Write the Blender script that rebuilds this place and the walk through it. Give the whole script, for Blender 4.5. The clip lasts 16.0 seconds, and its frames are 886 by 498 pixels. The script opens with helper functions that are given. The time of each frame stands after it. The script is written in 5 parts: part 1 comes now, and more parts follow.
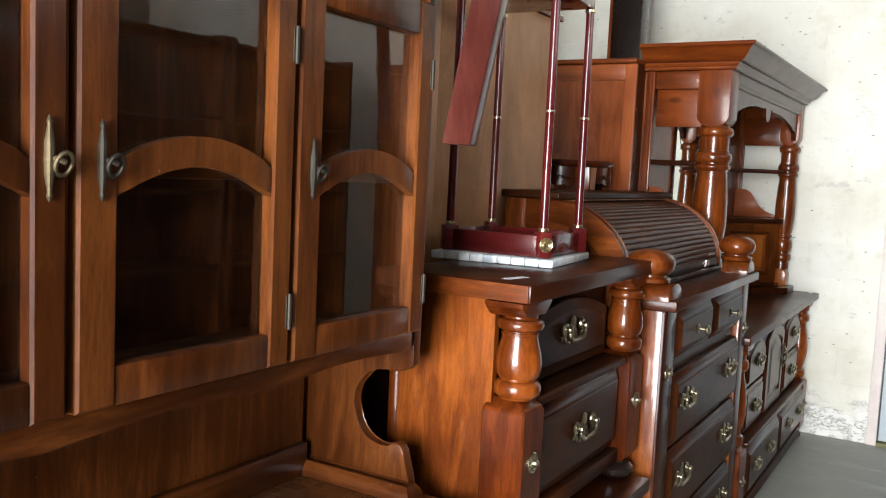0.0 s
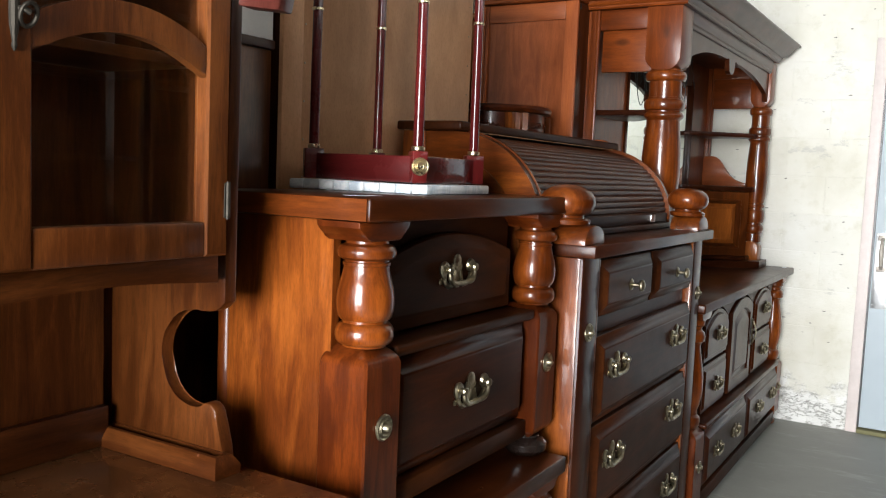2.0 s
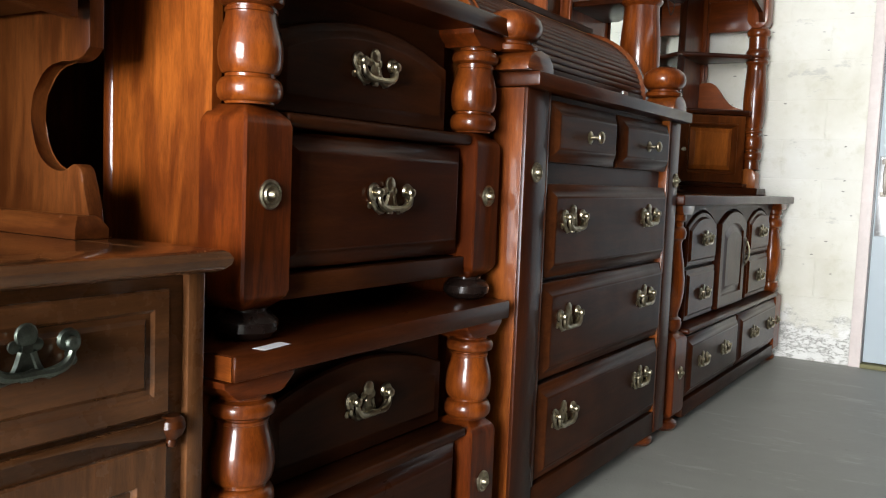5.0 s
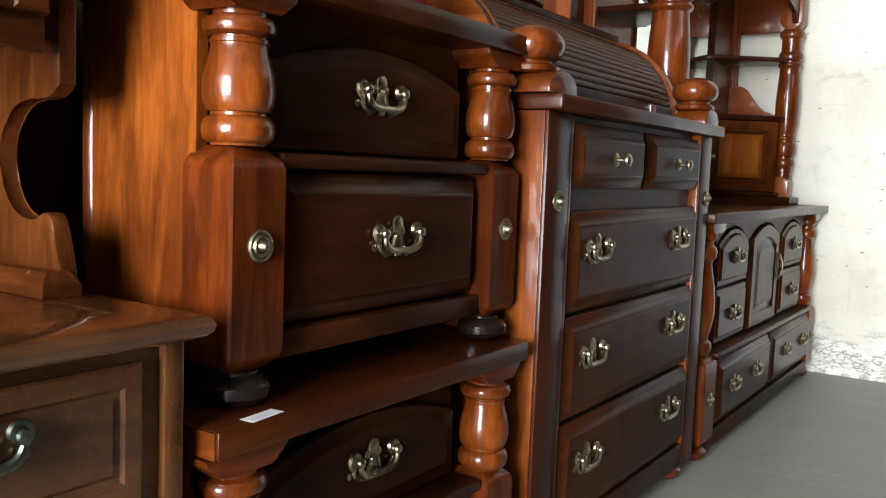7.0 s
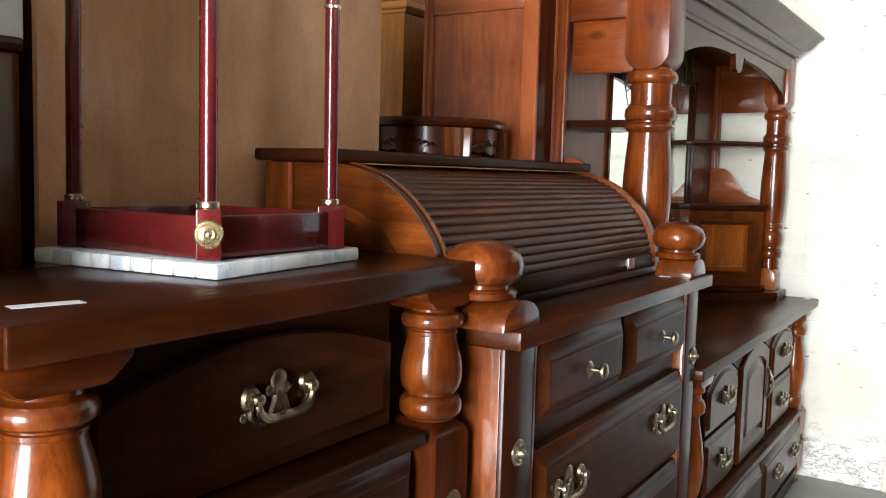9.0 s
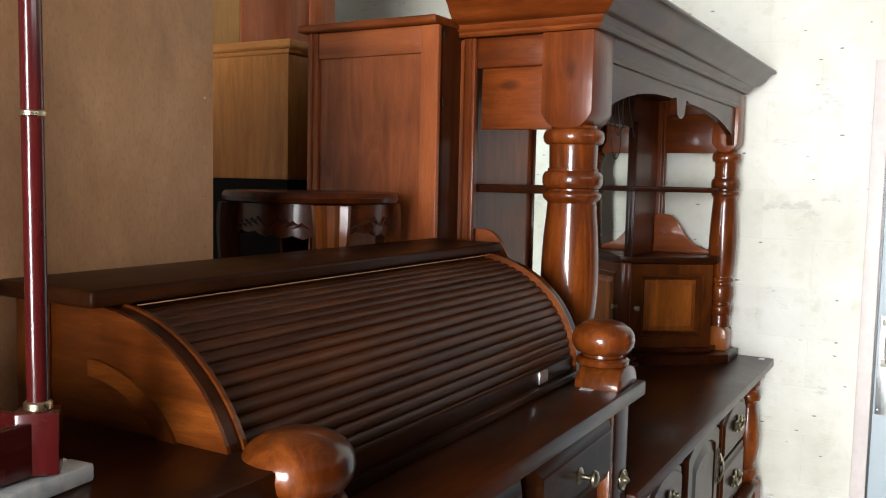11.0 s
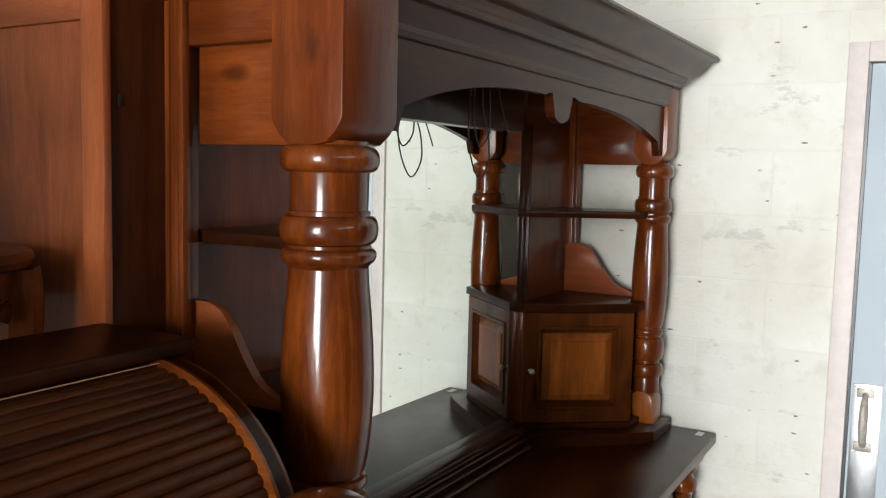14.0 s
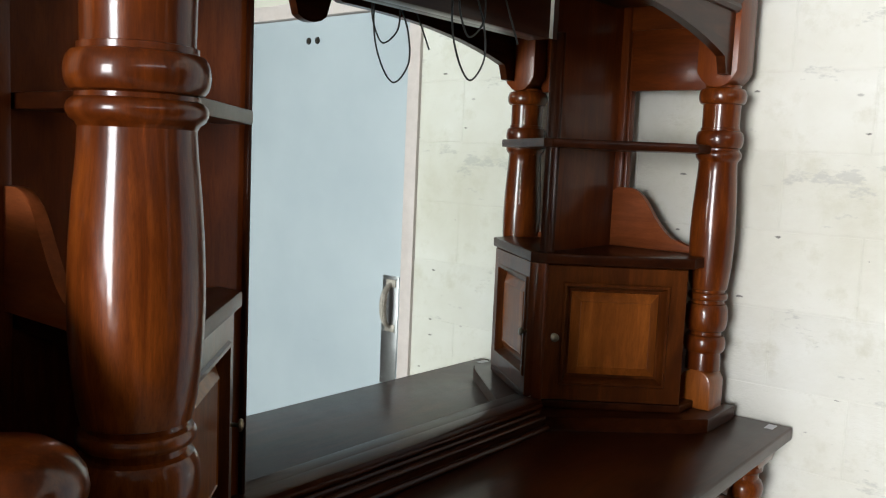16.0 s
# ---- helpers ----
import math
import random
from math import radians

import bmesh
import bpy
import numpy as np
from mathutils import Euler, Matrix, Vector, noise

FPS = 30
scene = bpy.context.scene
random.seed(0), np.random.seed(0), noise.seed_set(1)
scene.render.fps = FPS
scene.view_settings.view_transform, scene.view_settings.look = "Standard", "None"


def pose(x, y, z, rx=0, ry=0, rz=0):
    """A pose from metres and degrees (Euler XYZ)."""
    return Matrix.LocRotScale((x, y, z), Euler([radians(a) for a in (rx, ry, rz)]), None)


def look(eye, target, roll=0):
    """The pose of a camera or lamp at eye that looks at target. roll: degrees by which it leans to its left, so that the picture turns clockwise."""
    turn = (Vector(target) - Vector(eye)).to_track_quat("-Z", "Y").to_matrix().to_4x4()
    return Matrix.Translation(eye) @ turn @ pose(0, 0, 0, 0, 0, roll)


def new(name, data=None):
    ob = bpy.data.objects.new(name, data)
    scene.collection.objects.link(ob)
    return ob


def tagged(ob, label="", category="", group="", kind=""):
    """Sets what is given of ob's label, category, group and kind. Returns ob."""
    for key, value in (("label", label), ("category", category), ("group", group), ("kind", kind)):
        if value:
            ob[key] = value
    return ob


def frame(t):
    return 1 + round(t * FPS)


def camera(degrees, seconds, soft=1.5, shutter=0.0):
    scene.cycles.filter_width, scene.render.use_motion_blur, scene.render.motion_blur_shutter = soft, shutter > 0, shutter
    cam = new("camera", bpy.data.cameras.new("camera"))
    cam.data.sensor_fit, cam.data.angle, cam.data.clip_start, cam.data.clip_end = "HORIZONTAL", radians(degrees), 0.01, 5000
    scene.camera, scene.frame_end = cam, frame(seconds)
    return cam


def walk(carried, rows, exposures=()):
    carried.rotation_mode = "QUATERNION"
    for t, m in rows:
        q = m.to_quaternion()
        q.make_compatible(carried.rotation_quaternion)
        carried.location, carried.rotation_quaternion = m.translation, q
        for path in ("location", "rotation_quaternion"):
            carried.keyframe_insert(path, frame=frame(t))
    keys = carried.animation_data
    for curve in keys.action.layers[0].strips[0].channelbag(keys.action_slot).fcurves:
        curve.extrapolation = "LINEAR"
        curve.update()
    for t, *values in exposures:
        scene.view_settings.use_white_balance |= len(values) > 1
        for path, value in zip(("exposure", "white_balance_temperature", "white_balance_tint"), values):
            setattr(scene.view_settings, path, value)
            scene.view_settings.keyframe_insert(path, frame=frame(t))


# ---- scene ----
cam = camera(54.7, 16.0, soft=1.15)
PATH = [
    (0, (0.254, 0.091, 1.47), (-0.778, 1.795, 1.287), 2.7),
    (0.5, (0.219, 0.196, 1.426), (-0.828, 1.89, 1.248), 2.6),
    (1, (0.244, 0.304, 1.396), (-0.814, 1.991, 1.216), 2.6),
    (1.5, (0.285, 0.442, 1.33), (-0.762, 2.136, 1.153), 2.4),
    (2, (0.323, 0.575, 1.283), (-0.706, 2.28, 1.107), 2.4),
    (2.5, (0.347, 0.699, 1.241), (-0.666, 2.414, 1.065), 2.4),
    (3, (0.381, 0.771, 1.173), (-0.642, 2.482, 1.006), 2.2),
    (3.5, (0.424, 0.799, 1.098), (-0.647, 2.48, 0.937), 2.2),
    (4, (0.447, 0.805, 0.999), (-0.645, 2.472, 0.836), 2.4),
    (4.5, (0.45, 0.796, 0.899), (-0.63, 2.471, 0.734), 2.5),
    (4.7, (0.455, 0.793, 0.87), (-0.621, 2.472, 0.707), 2.3),
    (6.8, (0.378, 0.903, 0.884), (-0.726, 2.561, 0.699), 2.2),
    (7, (0.381, 0.929, 0.952), (-0.737, 2.577, 0.768), 2.2),
    (7.5, (0.36, 0.997, 1.085), (-0.776, 2.633, 0.909), 1.9),
    (8, (0.307, 1.098, 1.188), (-0.821, 2.74, 1.009), 1.9),
    (8.5, (0.242, 1.195, 1.289), (-0.861, 2.854, 1.11), 1.8),
    (9, (0.207, 1.3, 1.381), (-0.866, 2.979, 1.205), 1.6),
    (9.2, (0.201, 1.342, 1.414), (-0.865, 3.026, 1.24), 1.5),
    (11.3, (0.102, 1.883, 1.598), (-0.887, 3.614, 1.431), 1.3),
    (11.5, (0.083, 1.946, 1.616), (-0.898, 3.68, 1.443), 1.3),
    (12, (0.065, 2.103, 1.658), (-0.899, 3.847, 1.485), 1.2),
    (12.5, (0.081, 2.272, 1.711), (-0.895, 4.008, 1.54), 1.3),
    (13, (0.079, 2.439, 1.712), (-0.935, 4.154, 1.539), 1.5),
    (13.5, (0.084, 2.61, 1.7), (-0.921, 4.33, 1.528), 1.4),
    (14, (0.129, 2.79, 1.672), (-0.865, 4.516, 1.491), 1.4),
    (14.5, (0.156, 2.94, 1.606), (-0.831, 4.67, 1.422), 1.6),
    (15, (0.134, 3.067, 1.545), (-0.886, 4.778, 1.36), 1.9),
    (15.5, (0.118, 3.188, 1.477), (-0.951, 4.869, 1.291), 2.2),
    (16, (0.159, 3.321, 1.502), (-1.067, 4.887, 1.29), 2.5),
]
walk(cam, [(t, look(eye, target, roll)) for t, eye, target, roll in PATH],
     exposures=((0.0, 0.17), (4.5, 0.07), (7.0, 0.26), (9.0, 0.52), (11.5, 0.10), (13.5, -0.05), (16.0, -0.06)))

# ---------------------------------------------------------------- light
FLOOR = -0.012
world = bpy.data.worlds.new("sky")
scene.world = world
world.use_nodes = True
wn = world.node_tree
sky = wn.nodes.new("ShaderNodeTexSky")
sky.sky_type = "NISHITA"
sky.sun_disc = False
sky.sun_elevation, sky.sun_rotation = radians(48), radians(200)
wn.links.new(sky.outputs[0], wn.nodes["Background"].inputs[0])
wn.nodes["Background"].inputs[1].default_value = 0.1

sun_data = bpy.data.lights.new("sun", "SUN")
sun_data.energy, sun_data.angle, sun_data.color = 1.0, radians(10), (1.0, 0.95, 0.88)
sun = new("sun", sun_data)
sun.matrix_world = look((0, -10, 12), (-4, -14, 0))


def daylight(name, x, y, z, width, height, energy, target, colour):
    """Skylight through the doorway; also used for the added east fill lamp."""
    data = bpy.data.lights.new(name, "AREA")
    data.shape, data.size, data.size_y, data.energy, data.color = "RECTANGLE", width, height, energy, colour
    ob = new(name, data)
    ob.matrix_world = look((x, y, z), target)
    return ob


daylight("doorway_daylight", 0.35, -4.05, 1.60, 2.7, 3.1, 1150.0, (0.35, 5.0, 1.60), (0.96, 0.98, 1.0))

# Fill lamp added in the east wall to brighten faces turned to +x.
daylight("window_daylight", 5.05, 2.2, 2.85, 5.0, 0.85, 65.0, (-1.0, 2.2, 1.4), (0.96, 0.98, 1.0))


# ---------------------------------------------------------------- materials
class Nodes:
    """A small writer of node materials."""

    def __init__(self, name):
        self.mat = bpy.data.materials.new(name)
        self.mat.use_nodes = True
        self.tree = self.mat.node_tree
        self.bsdf = self.tree.nodes["Principled BSDF"]

    def add(self, kind, **inputs):
        node = self.tree.nodes.new("ShaderNode" + kind)
        for key, value in inputs.items():
            self.put(node, key.replace("_", " "), value)
        return node

    def put(self, node, key, value):
        if isinstance(value, bpy.types.NodeSocket):
            self.tree.links.new(value, node.inputs[key])
        else:
            node.inputs[key].default_value = value

    def set(self, **inputs):
        for key, value in inputs.items():
            self.put(self.bsdf, key.replace("_", " "), value)

    def math(self, op, a, b=0.0):
        node = self.tree.nodes.new("ShaderNodeMath")
        node.operation = op
        for n, v in enumerate((a, b)):
            self.put(node, n, v)
        return node.outputs[0]

    def mix(self, fac, a, b, blend="MIX"):
        node = self.tree.nodes.new("ShaderNodeMix")
        node.data_type, node.blend_type = "RGBA", blend
        for n, v in ((0, fac), (6, a), (7, b)):
            self.put(node, n, v)
        return node.outputs[2]

    def ramp(self, fac, *stops):
        node = self.tree.nodes.new("ShaderNodeValToRGB")
        while len(node.color_ramp.elements) < len(stops):
            node.color_ramp.elements.new(0.5)
        for e, (pos, col) in zip(node.color_ramp.elements, stops):
            e.position = pos
            e.color = (*col, 1) if isinstance(col, tuple) else (col, col, col, 1)
        self.put(node, 0, fac)
        return node.outputs[0]

    def coords(self, scale, jitter=3.0):
        """Object coordinates, moved at random for every object."""
        tc = self.tree.nodes.new("ShaderNodeTexCoord")
        info = self.tree.nodes.new("ShaderNodeObjectInfo")
        add = self.tree.nodes.new("ShaderNodeVectorMath")
        add.operation = "MULTIPLY_ADD"
        comb = self.tree.nodes.new("ShaderNodeCombineXYZ")
        for n, k in enumerate((1.0, 0.37, 0.71)):
            self.put(comb, n, self.math("MULTIPLY", info.outputs["Random"], k * jitter))
        self.put(add, 0, tc.outputs["Object"])
        self.put(add, 1, (1, 1, 1))
        self.put(add, 2, comb.outputs[0])
        mul = self.tree.nodes.new("ShaderNodeVectorMath")
        mul.operation = "MULTIPLY"
        self.put(mul, 0, add.outputs[0])
        self.put(mul, 1, scale)
        return mul.outputs[0]

    def noise(self, vec, scale, detail=4.0, rough=0.55, distort=0.0):
        n = self.add("TexNoise", Vector=vec, Scale=scale, Detail=detail, Roughness=rough, Distortion=distort)
        return n.outputs["Fac"]

    def bump(self, height, strength, distance=0.002):
        node = self.add("Bump", Strength=strength, Distance=distance, Height=height)
        self.put(self.bsdf, "Normal", node.outputs[0])


WOODS = {
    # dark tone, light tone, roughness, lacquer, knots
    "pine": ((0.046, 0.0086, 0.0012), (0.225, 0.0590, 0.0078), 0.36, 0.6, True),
    "turned": ((0.040, 0.0072, 0.0011), (0.225, 0.0530, 0.0070), 0.30, 0.65, True),
    "post": ((0.026, 0.0044, 0.0008), (0.145, 0.0290, 0.0038), 0.32, 0.3, True),
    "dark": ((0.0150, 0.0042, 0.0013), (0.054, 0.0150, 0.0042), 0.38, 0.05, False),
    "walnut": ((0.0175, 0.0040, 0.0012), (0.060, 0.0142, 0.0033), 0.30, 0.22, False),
    "hutch": ((0.024, 0.0056, 0.0012), (0.128, 0.0385, 0.0085), 0.34, 0.34, True),
    "buffet": ((0.042, 0.0155, 0.0052), (0.135, 0.0540, 0.0195), 0.26, 1.0, True),
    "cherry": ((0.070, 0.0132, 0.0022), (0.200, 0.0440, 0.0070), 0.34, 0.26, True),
    "cedar": ((0.180, 0.0430, 0.0125), (0.390, 0.1060, 0.0320), 0.38, 0.30, False),
    "plywood": ((0.390, 0.190, 0.0900), (0.610, 0.330, 0.1700), 0.5, 0.12, False),
    "tambour": ((0.030, 0.0072, 0.0020), (0.098, 0.0270, 0.0068), 0.42, 0.10, False),
    "amber": ((0.130, 0.0320, 0.0046), (0.370, 0.1080, 0.0160), 0.32, 0.45, False),
    "chestnut": ((0.034, 0.0076, 0.0014), (0.135, 0.0350, 0.0062), 0.30, 0.45, True),
    "tan": ((0.300, 0.108, 0.0260), (0.540, 0.220, 0.0620), 0.45, 0.2, False),
    "olive": ((0.150, 0.070, 0.0190), (0.230, 0.115, 0.0330), 0.5, 0.1, False),
    "mahogany": ((0.050, 0.0048, 0.0048), (0.118, 0.0115, 0.0105), 0.26, 0.75, False),
    "rosewood": ((0.040, 0.0085, 0.0062), (0.100, 0.0260, 0.0190), 0.3, 0.6, False),
    "ebony": ((0.006, 0.004, 0.0034), (0.016, 0.009, 0.007), 0.26, 0.5, False),
}
WOOD_MADE = {}


def wood(kind, axis="z"):
    """Lacquered wood with its grain along one axis."""
    if (kind, axis) in WOOD_MADE:
        return WOOD_MADE[kind, axis]
    low, high, rough, coat, knots = WOODS[kind]
    n = Nodes(kind + "_wood_" + axis)
    along = {"x": (1.1, 9, 9), "y": (9, 1.1, 9), "z": (9, 9, 1.1)}[axis]
    if kind == "plywood":
        along = (3.0, 3.0, 1.3)
    vec = n.coords(along)
    rings = n.noise(vec, 2.6, 5.0, 0.6, 1.3)
    streak = n.noise(vec, 16.0, 3.0, 0.6, 0.4)
    plain = n.coords((1, 1, 1))
    blotch = n.noise(plain, 3.2, 3.0, 0.5)
    hair = n.noise(vec, 42.0, 3.0, 0.65, 0.2)
    fac = n.math("ADD", n.math("MULTIPLY", rings, 0.66), n.math("MULTIPLY", streak, 0.22))
    fac = n.math("ADD", fac, n.math("MULTIPLY", hair, 0.12))
    fac = n.math("ADD", fac, n.math("MULTIPLY", n.math("SUBTRACT", blotch, 0.5), 0.75))
    mid = tuple((a * b) ** 0.5 for a, b in zip(low, high))
    col = n.ramp(fac, (0.26, low), (0.47, mid), (0.70, high))
    pores = n.noise(vec, 70.0, 2.0, 0.5)
    col = n.mix(n.math("MULTIPLY", n.ramp(pores, (0.52, 0.0), (0.68, 1.0)), 0.2), col, (*[c * 0.6 for c in low], 1))
    if knots:
        squash = n.coords({"x": (2.2, 4.5, 4.5), "y": (4.5, 2.2, 4.5), "z": (4.5, 4.5, 2.2)}[axis])
        vor = n.add("TexVoronoi", Vector=squash, Scale=1.3)
        spot = n.ramp(vor.outputs["Distance"], (0.05, 1.0), (0.11, 0.0))
        col = n.mix(n.math("MULTIPLY", spot, 0.6), col, (low[0] * 0.22, low[1] * 0.22, low[2] * 0.3, 1))
    nick = n.add("TexVoronoi", Vector=n.coords((1, 1, 1)), Scale=11.0)
    few = n.ramp(n.noise(plain, 2.0, 2.0), (0.52, 0.0), (0.56, 1.0))
    chip = n.math("MULTIPLY", n.ramp(nick.outputs["Distance"], (0.022, 1.0), (0.034, 0.0)), few)
    col = n.mix(n.math("MULTIPLY", chip, 0.30), col, (*[min(1.0, c * 2.2 + 0.06) for c in high], 1))
    info = n.tree.nodes.new("ShaderNodeObjectInfo")
    hsv = n.add("HueSaturation", Color=col)
    n.put(hsv, "Value", n.math("ADD", 0.88, n.math("MULTIPLY", info.outputs["Random"], 0.24)))
    smudge = n.noise(plain, 9.0, 5.0, 0.65)
    rgh = n.math("ADD", rough - 0.07, n.math("MULTIPLY", smudge, 0.16))
    n.set(Base_Color=hsv.outputs[0], Roughness=rgh, Coat_Weight=coat, Coat_Roughness=0.10 if coat > 0.4 else 0.15, Coat_IOR=1.45, Specular_IOR_Level=0.07 if kind in ("dark", "walnut") else 0.14)
    n.bump(n.math("ADD", n.math("MULTIPLY", streak, 0.6), n.math("MULTIPLY", pores, 0.4)), 0.10)
    WOOD_MADE[kind, axis] = n.mat
    return n.mat


def plain(name, colour, rough=0.5, metal=0.0, vary=0.15, scale=12.0, bump=0.05, coat=0.0):
    n = Nodes(name)
    vec = n.coords((1, 1, 1))
    a, b = n.noise(vec, scale, 5.0, 0.6), n.noise(vec, scale * 9, 3.0, 0.6)
    fac = n.math("ADD", n.math("MULTIPLY", a, 0.6), n.math("MULTIPLY", b, 0.4))
    lo, hi = tuple(c * (1 - vary) for c in colour), tuple(min(1, c * (1 + vary)) for c in colour)
    n.set(Base_Color=n.ramp(fac, (0.3, lo), (0.7, hi)), Metallic=metal, Coat_Weight=coat,
          Roughness=n.math("ADD", rough - 0.08, n.math("MULTIPLY", a, 0.16)))
    if name == "flat_black_board":
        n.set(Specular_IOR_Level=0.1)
    n.bump(b, bump)
    return n.mat


brass = plain("aged_brass", (0.36, 0.315, 0.22), 0.30, 1.0, 0.45, 60.0, 0.1)
dull_brass = plain("dull_brass", (0.11, 0.085, 0.05), 0.6, 1.0, 0.45, 60.0, 0.1)
bright_brass = plain("bright_brass", (0.72, 0.61, 0.40), 0.28, 1.0, 0.2, 60.0, 0.05)
pewter = plain("greened_pewter", (0.13, 0.15, 0.125), 0.40, 1.0, 0.4, 60.0, 0.1)
dull_iron = plain("dull_iron", (0.05, 0.044, 0.036), 0.62, 1.0, 0.4, 60.0, 0.1)
steel = plain("brushed_steel", (0.62, 0.63, 0.64), 0.33, 1.0, 0.12, 30.0, 0.05)
paper = plain("white_paper", (0.78, 0.78, 0.82), 0.8, 0.0, 0.04, 20.0, 0.02)
gap_black = plain("gap_black", (0.012, 0.012, 0.013), 0.35, 0.0, 0.2)
dark_cable = plain("dark_cable", (0.03, 0.032, 0.03), 0.5, 0.0, 0.2)
green_plastic = plain("dull_green_plastic", (0.014, 0.022, 0.014), 0.75, 0.0, 0.25)
black_wood = plain("flat_black_board", (0.008, 0.007, 0.006), 0.9, 0.0, 0.3)
frame_paint = plain("pale_pink_grey_paint", (0.62, 0.545, 0.515), 0.5, 0.0, 0.10, 6.0, 0.08)
# Ceiling and side walls are coloured darker to hold back bounced light.
dim_ceiling = plain("dim_grey_ceiling", (0.16, 0.15, 0.135), 0.8, 0.0, 0.15, 3.0)
side_wall_paint = plain("dimmed_cream_wall", (0.24, 0.225, 0.19), 0.75, 0.0, 0.16, 3.0, 0.12)


def make_block_paint():
    n = Nodes("cream_painted_block")
    tc = n.tree.nodes.new("ShaderNodeNewGeometry")
    world = tc.outputs["Position"]
    wide, mid, fine = n.noise(world, 1.6, 5.0, 0.6), n.noise(world, 9.0, 7.0, 0.7), n.noise(world, 70.0, 5.0, 0.7)
    col = n.ramp(wide, (0.32, (0.570, 0.548, 0.455)), (0.5, (0.660, 0.645, 0.570)), (0.68, (0.730, 0.724, 0.672)))
    col = n.mix(n.math("MULTIPLY", n.ramp(mid, (0.54, 0.0), (0.70, 1.0)), 0.45), col, (0.50, 0.475, 0.36, 1))
    stretch = n.add("Mapping", Vector=world, Scale=(1.0, 1.0, 2.6))
    smear = n.ramp(n.noise(stretch.outputs[0], 4.5, 7.0, 0.72), (0.61, 0.0), (0.66, 1.0))
    col = n.mix(n.math("MULTIPLY", smear, 0.5), col, (0.40, 0.395, 0.37, 1))
    pits = n.add("TexVoronoi", Vector=stretch.outputs[0], Scale=9.0)
    wob = n.math("ADD", pits.outputs["Distance"], n.math("MULTIPLY", n.math("SUBTRACT", fine, 0.5), 0.22))
    keep = n.ramp(n.noise(world, 3.0, 2.0), (0.34, 0.0), (0.44, 1.0))
    spot = n.math("MULTIPLY", n.ramp(wob, (0.055, 1.0), (0.085, 0.0)), keep)
    col = n.mix(n.math("MULTIPLY", spot, 0.85), col, (0.14, 0.13, 0.115, 1))
    split = n.add("SeparateXYZ", Vector=world)
    height = n.math("ADD", split.outputs["Z"], n.math("MULTIPLY", n.math("SUBTRACT", n.noise(world, 5.0, 6.0, 0.7), 0.5), 1.1))
    flaked = n.ramp(height, (0.12, 1.0), (0.24, 0.0))
    col = n.mix(n.math("MULTIPLY", flaked, 0.8), col, (0.76, 0.755, 0.73, 1))
    crack = n.ramp(n.math("ABSOLUTE", n.math("SUBTRACT", n.noise(stretch.outputs[0], 6.5, 7.0, 0.7), 0.5)), (0.006, 1.0), (0.016, 0.0))
    col = n.mix(n.math("MULTIPLY", n.math("MULTIPLY", crack, flaked), 0.7), col, (0.24, 0.225, 0.19, 1))
    info = n.tree.nodes.new("ShaderNodeObjectInfo")
    hsv = n.add("HueSaturation", Color=col)
    n.put(hsv, "Value", n.math("ADD", 0.97, n.math("MULTIPLY", info.outputs["Random"], 0.06)))
    n.set(Base_Color=hsv.outputs[0], Roughness=0.6)
    h = n.math("ADD", n.math("MULTIPLY", mid, 0.8), n.math("MULTIPLY", fine, 0.35))
    h = n.math("ADD", h, n.math("MULTIPLY", flaked, n.math("SUBTRACT", n.math("MULTIPLY", mid, 1.2), crack)))
    n.bump(n.math("SUBTRACT", h, n.math("MULTIPLY", spot, 0.5)), 0.6, 0.010)
    return n.mat


def make_concrete():
    n = Nodes("grey_green_concrete")
    vec = n.coords((1, 1, 1), 0.0)
    wide, mid, fine = n.noise(vec, 0.8, 4.0), n.noise(vec, 6.0, 6.0, 0.7), n.noise(vec, 120.0, 3.0)
    fac = n.math("ADD", n.math("MULTIPLY", wide, 0.5), n.math("MULTIPLY", mid, 0.5))
    col = n.ramp(fac, (0.3, (0.225, 0.228, 0.200)), (0.7, (0.330, 0.332, 0.300)))
    chip = n.add("TexVoronoi", Vector=vec, Scale=14.0)
    spot = n.ramp(n.math("ADD", chip.outputs["Distance"], n.math("MULTIPLY", mid, 0.2)), (0.13, 1.0), (0.17, 0.0))
    col = n.mix(n.math("MULTIPLY", spot, 0.4), col, (0.09, 0.09, 0.08, 1))
    scuff = n.ramp(n.noise(n.coords((1.0, 4.0, 1.0), 0.0), 3.2, 7.0, 0.75), (0.56, 0.0), (0.66, 1.0))
    col = n.mix(n.math("MULTIPLY", scuff, 0.6), col, (0.42, 0.42, 0.39, 1))
    n.set(Base_Color=col, Roughness=n.math("ADD", 0.38, n.math("MULTIPLY", mid, 0.3)))
    n.bump(n.math("ADD", mid, n.math("MULTIPLY", fine, 0.5)), 0.45, 0.005)
    return n.mat


def make_door_paint():
    n = Nodes("pale_blue_grey_door_paint")
    vec = n.coords((1, 1, 1), 0.0)
    wide, mid = n.noise(vec, 2.0, 4.0), n.noise(vec, 18.0, 6.0, 0.7)
    col = n.ramp(wide, (0.3, (0.40, 0.46, 0.50)), (0.7, (0.47, 0.53, 0.565)))
    scratch = n.ramp(n.noise(n.coords((3, 3, 14), 0.0), 3.5, 6.0, 0.7), (0.70, 0.0), (0.74, 1.0))
    col = n.mix(n.math("MULTIPLY", scratch, 0.3), col, (0.25, 0.27, 0.29, 1))
    n.set(Base_Color=col, Roughness=n.math("ADD", 0.34, n.math("MULTIPLY", mid, 0.2)))
    n.bump(mid, 0.06)
    return n.mat


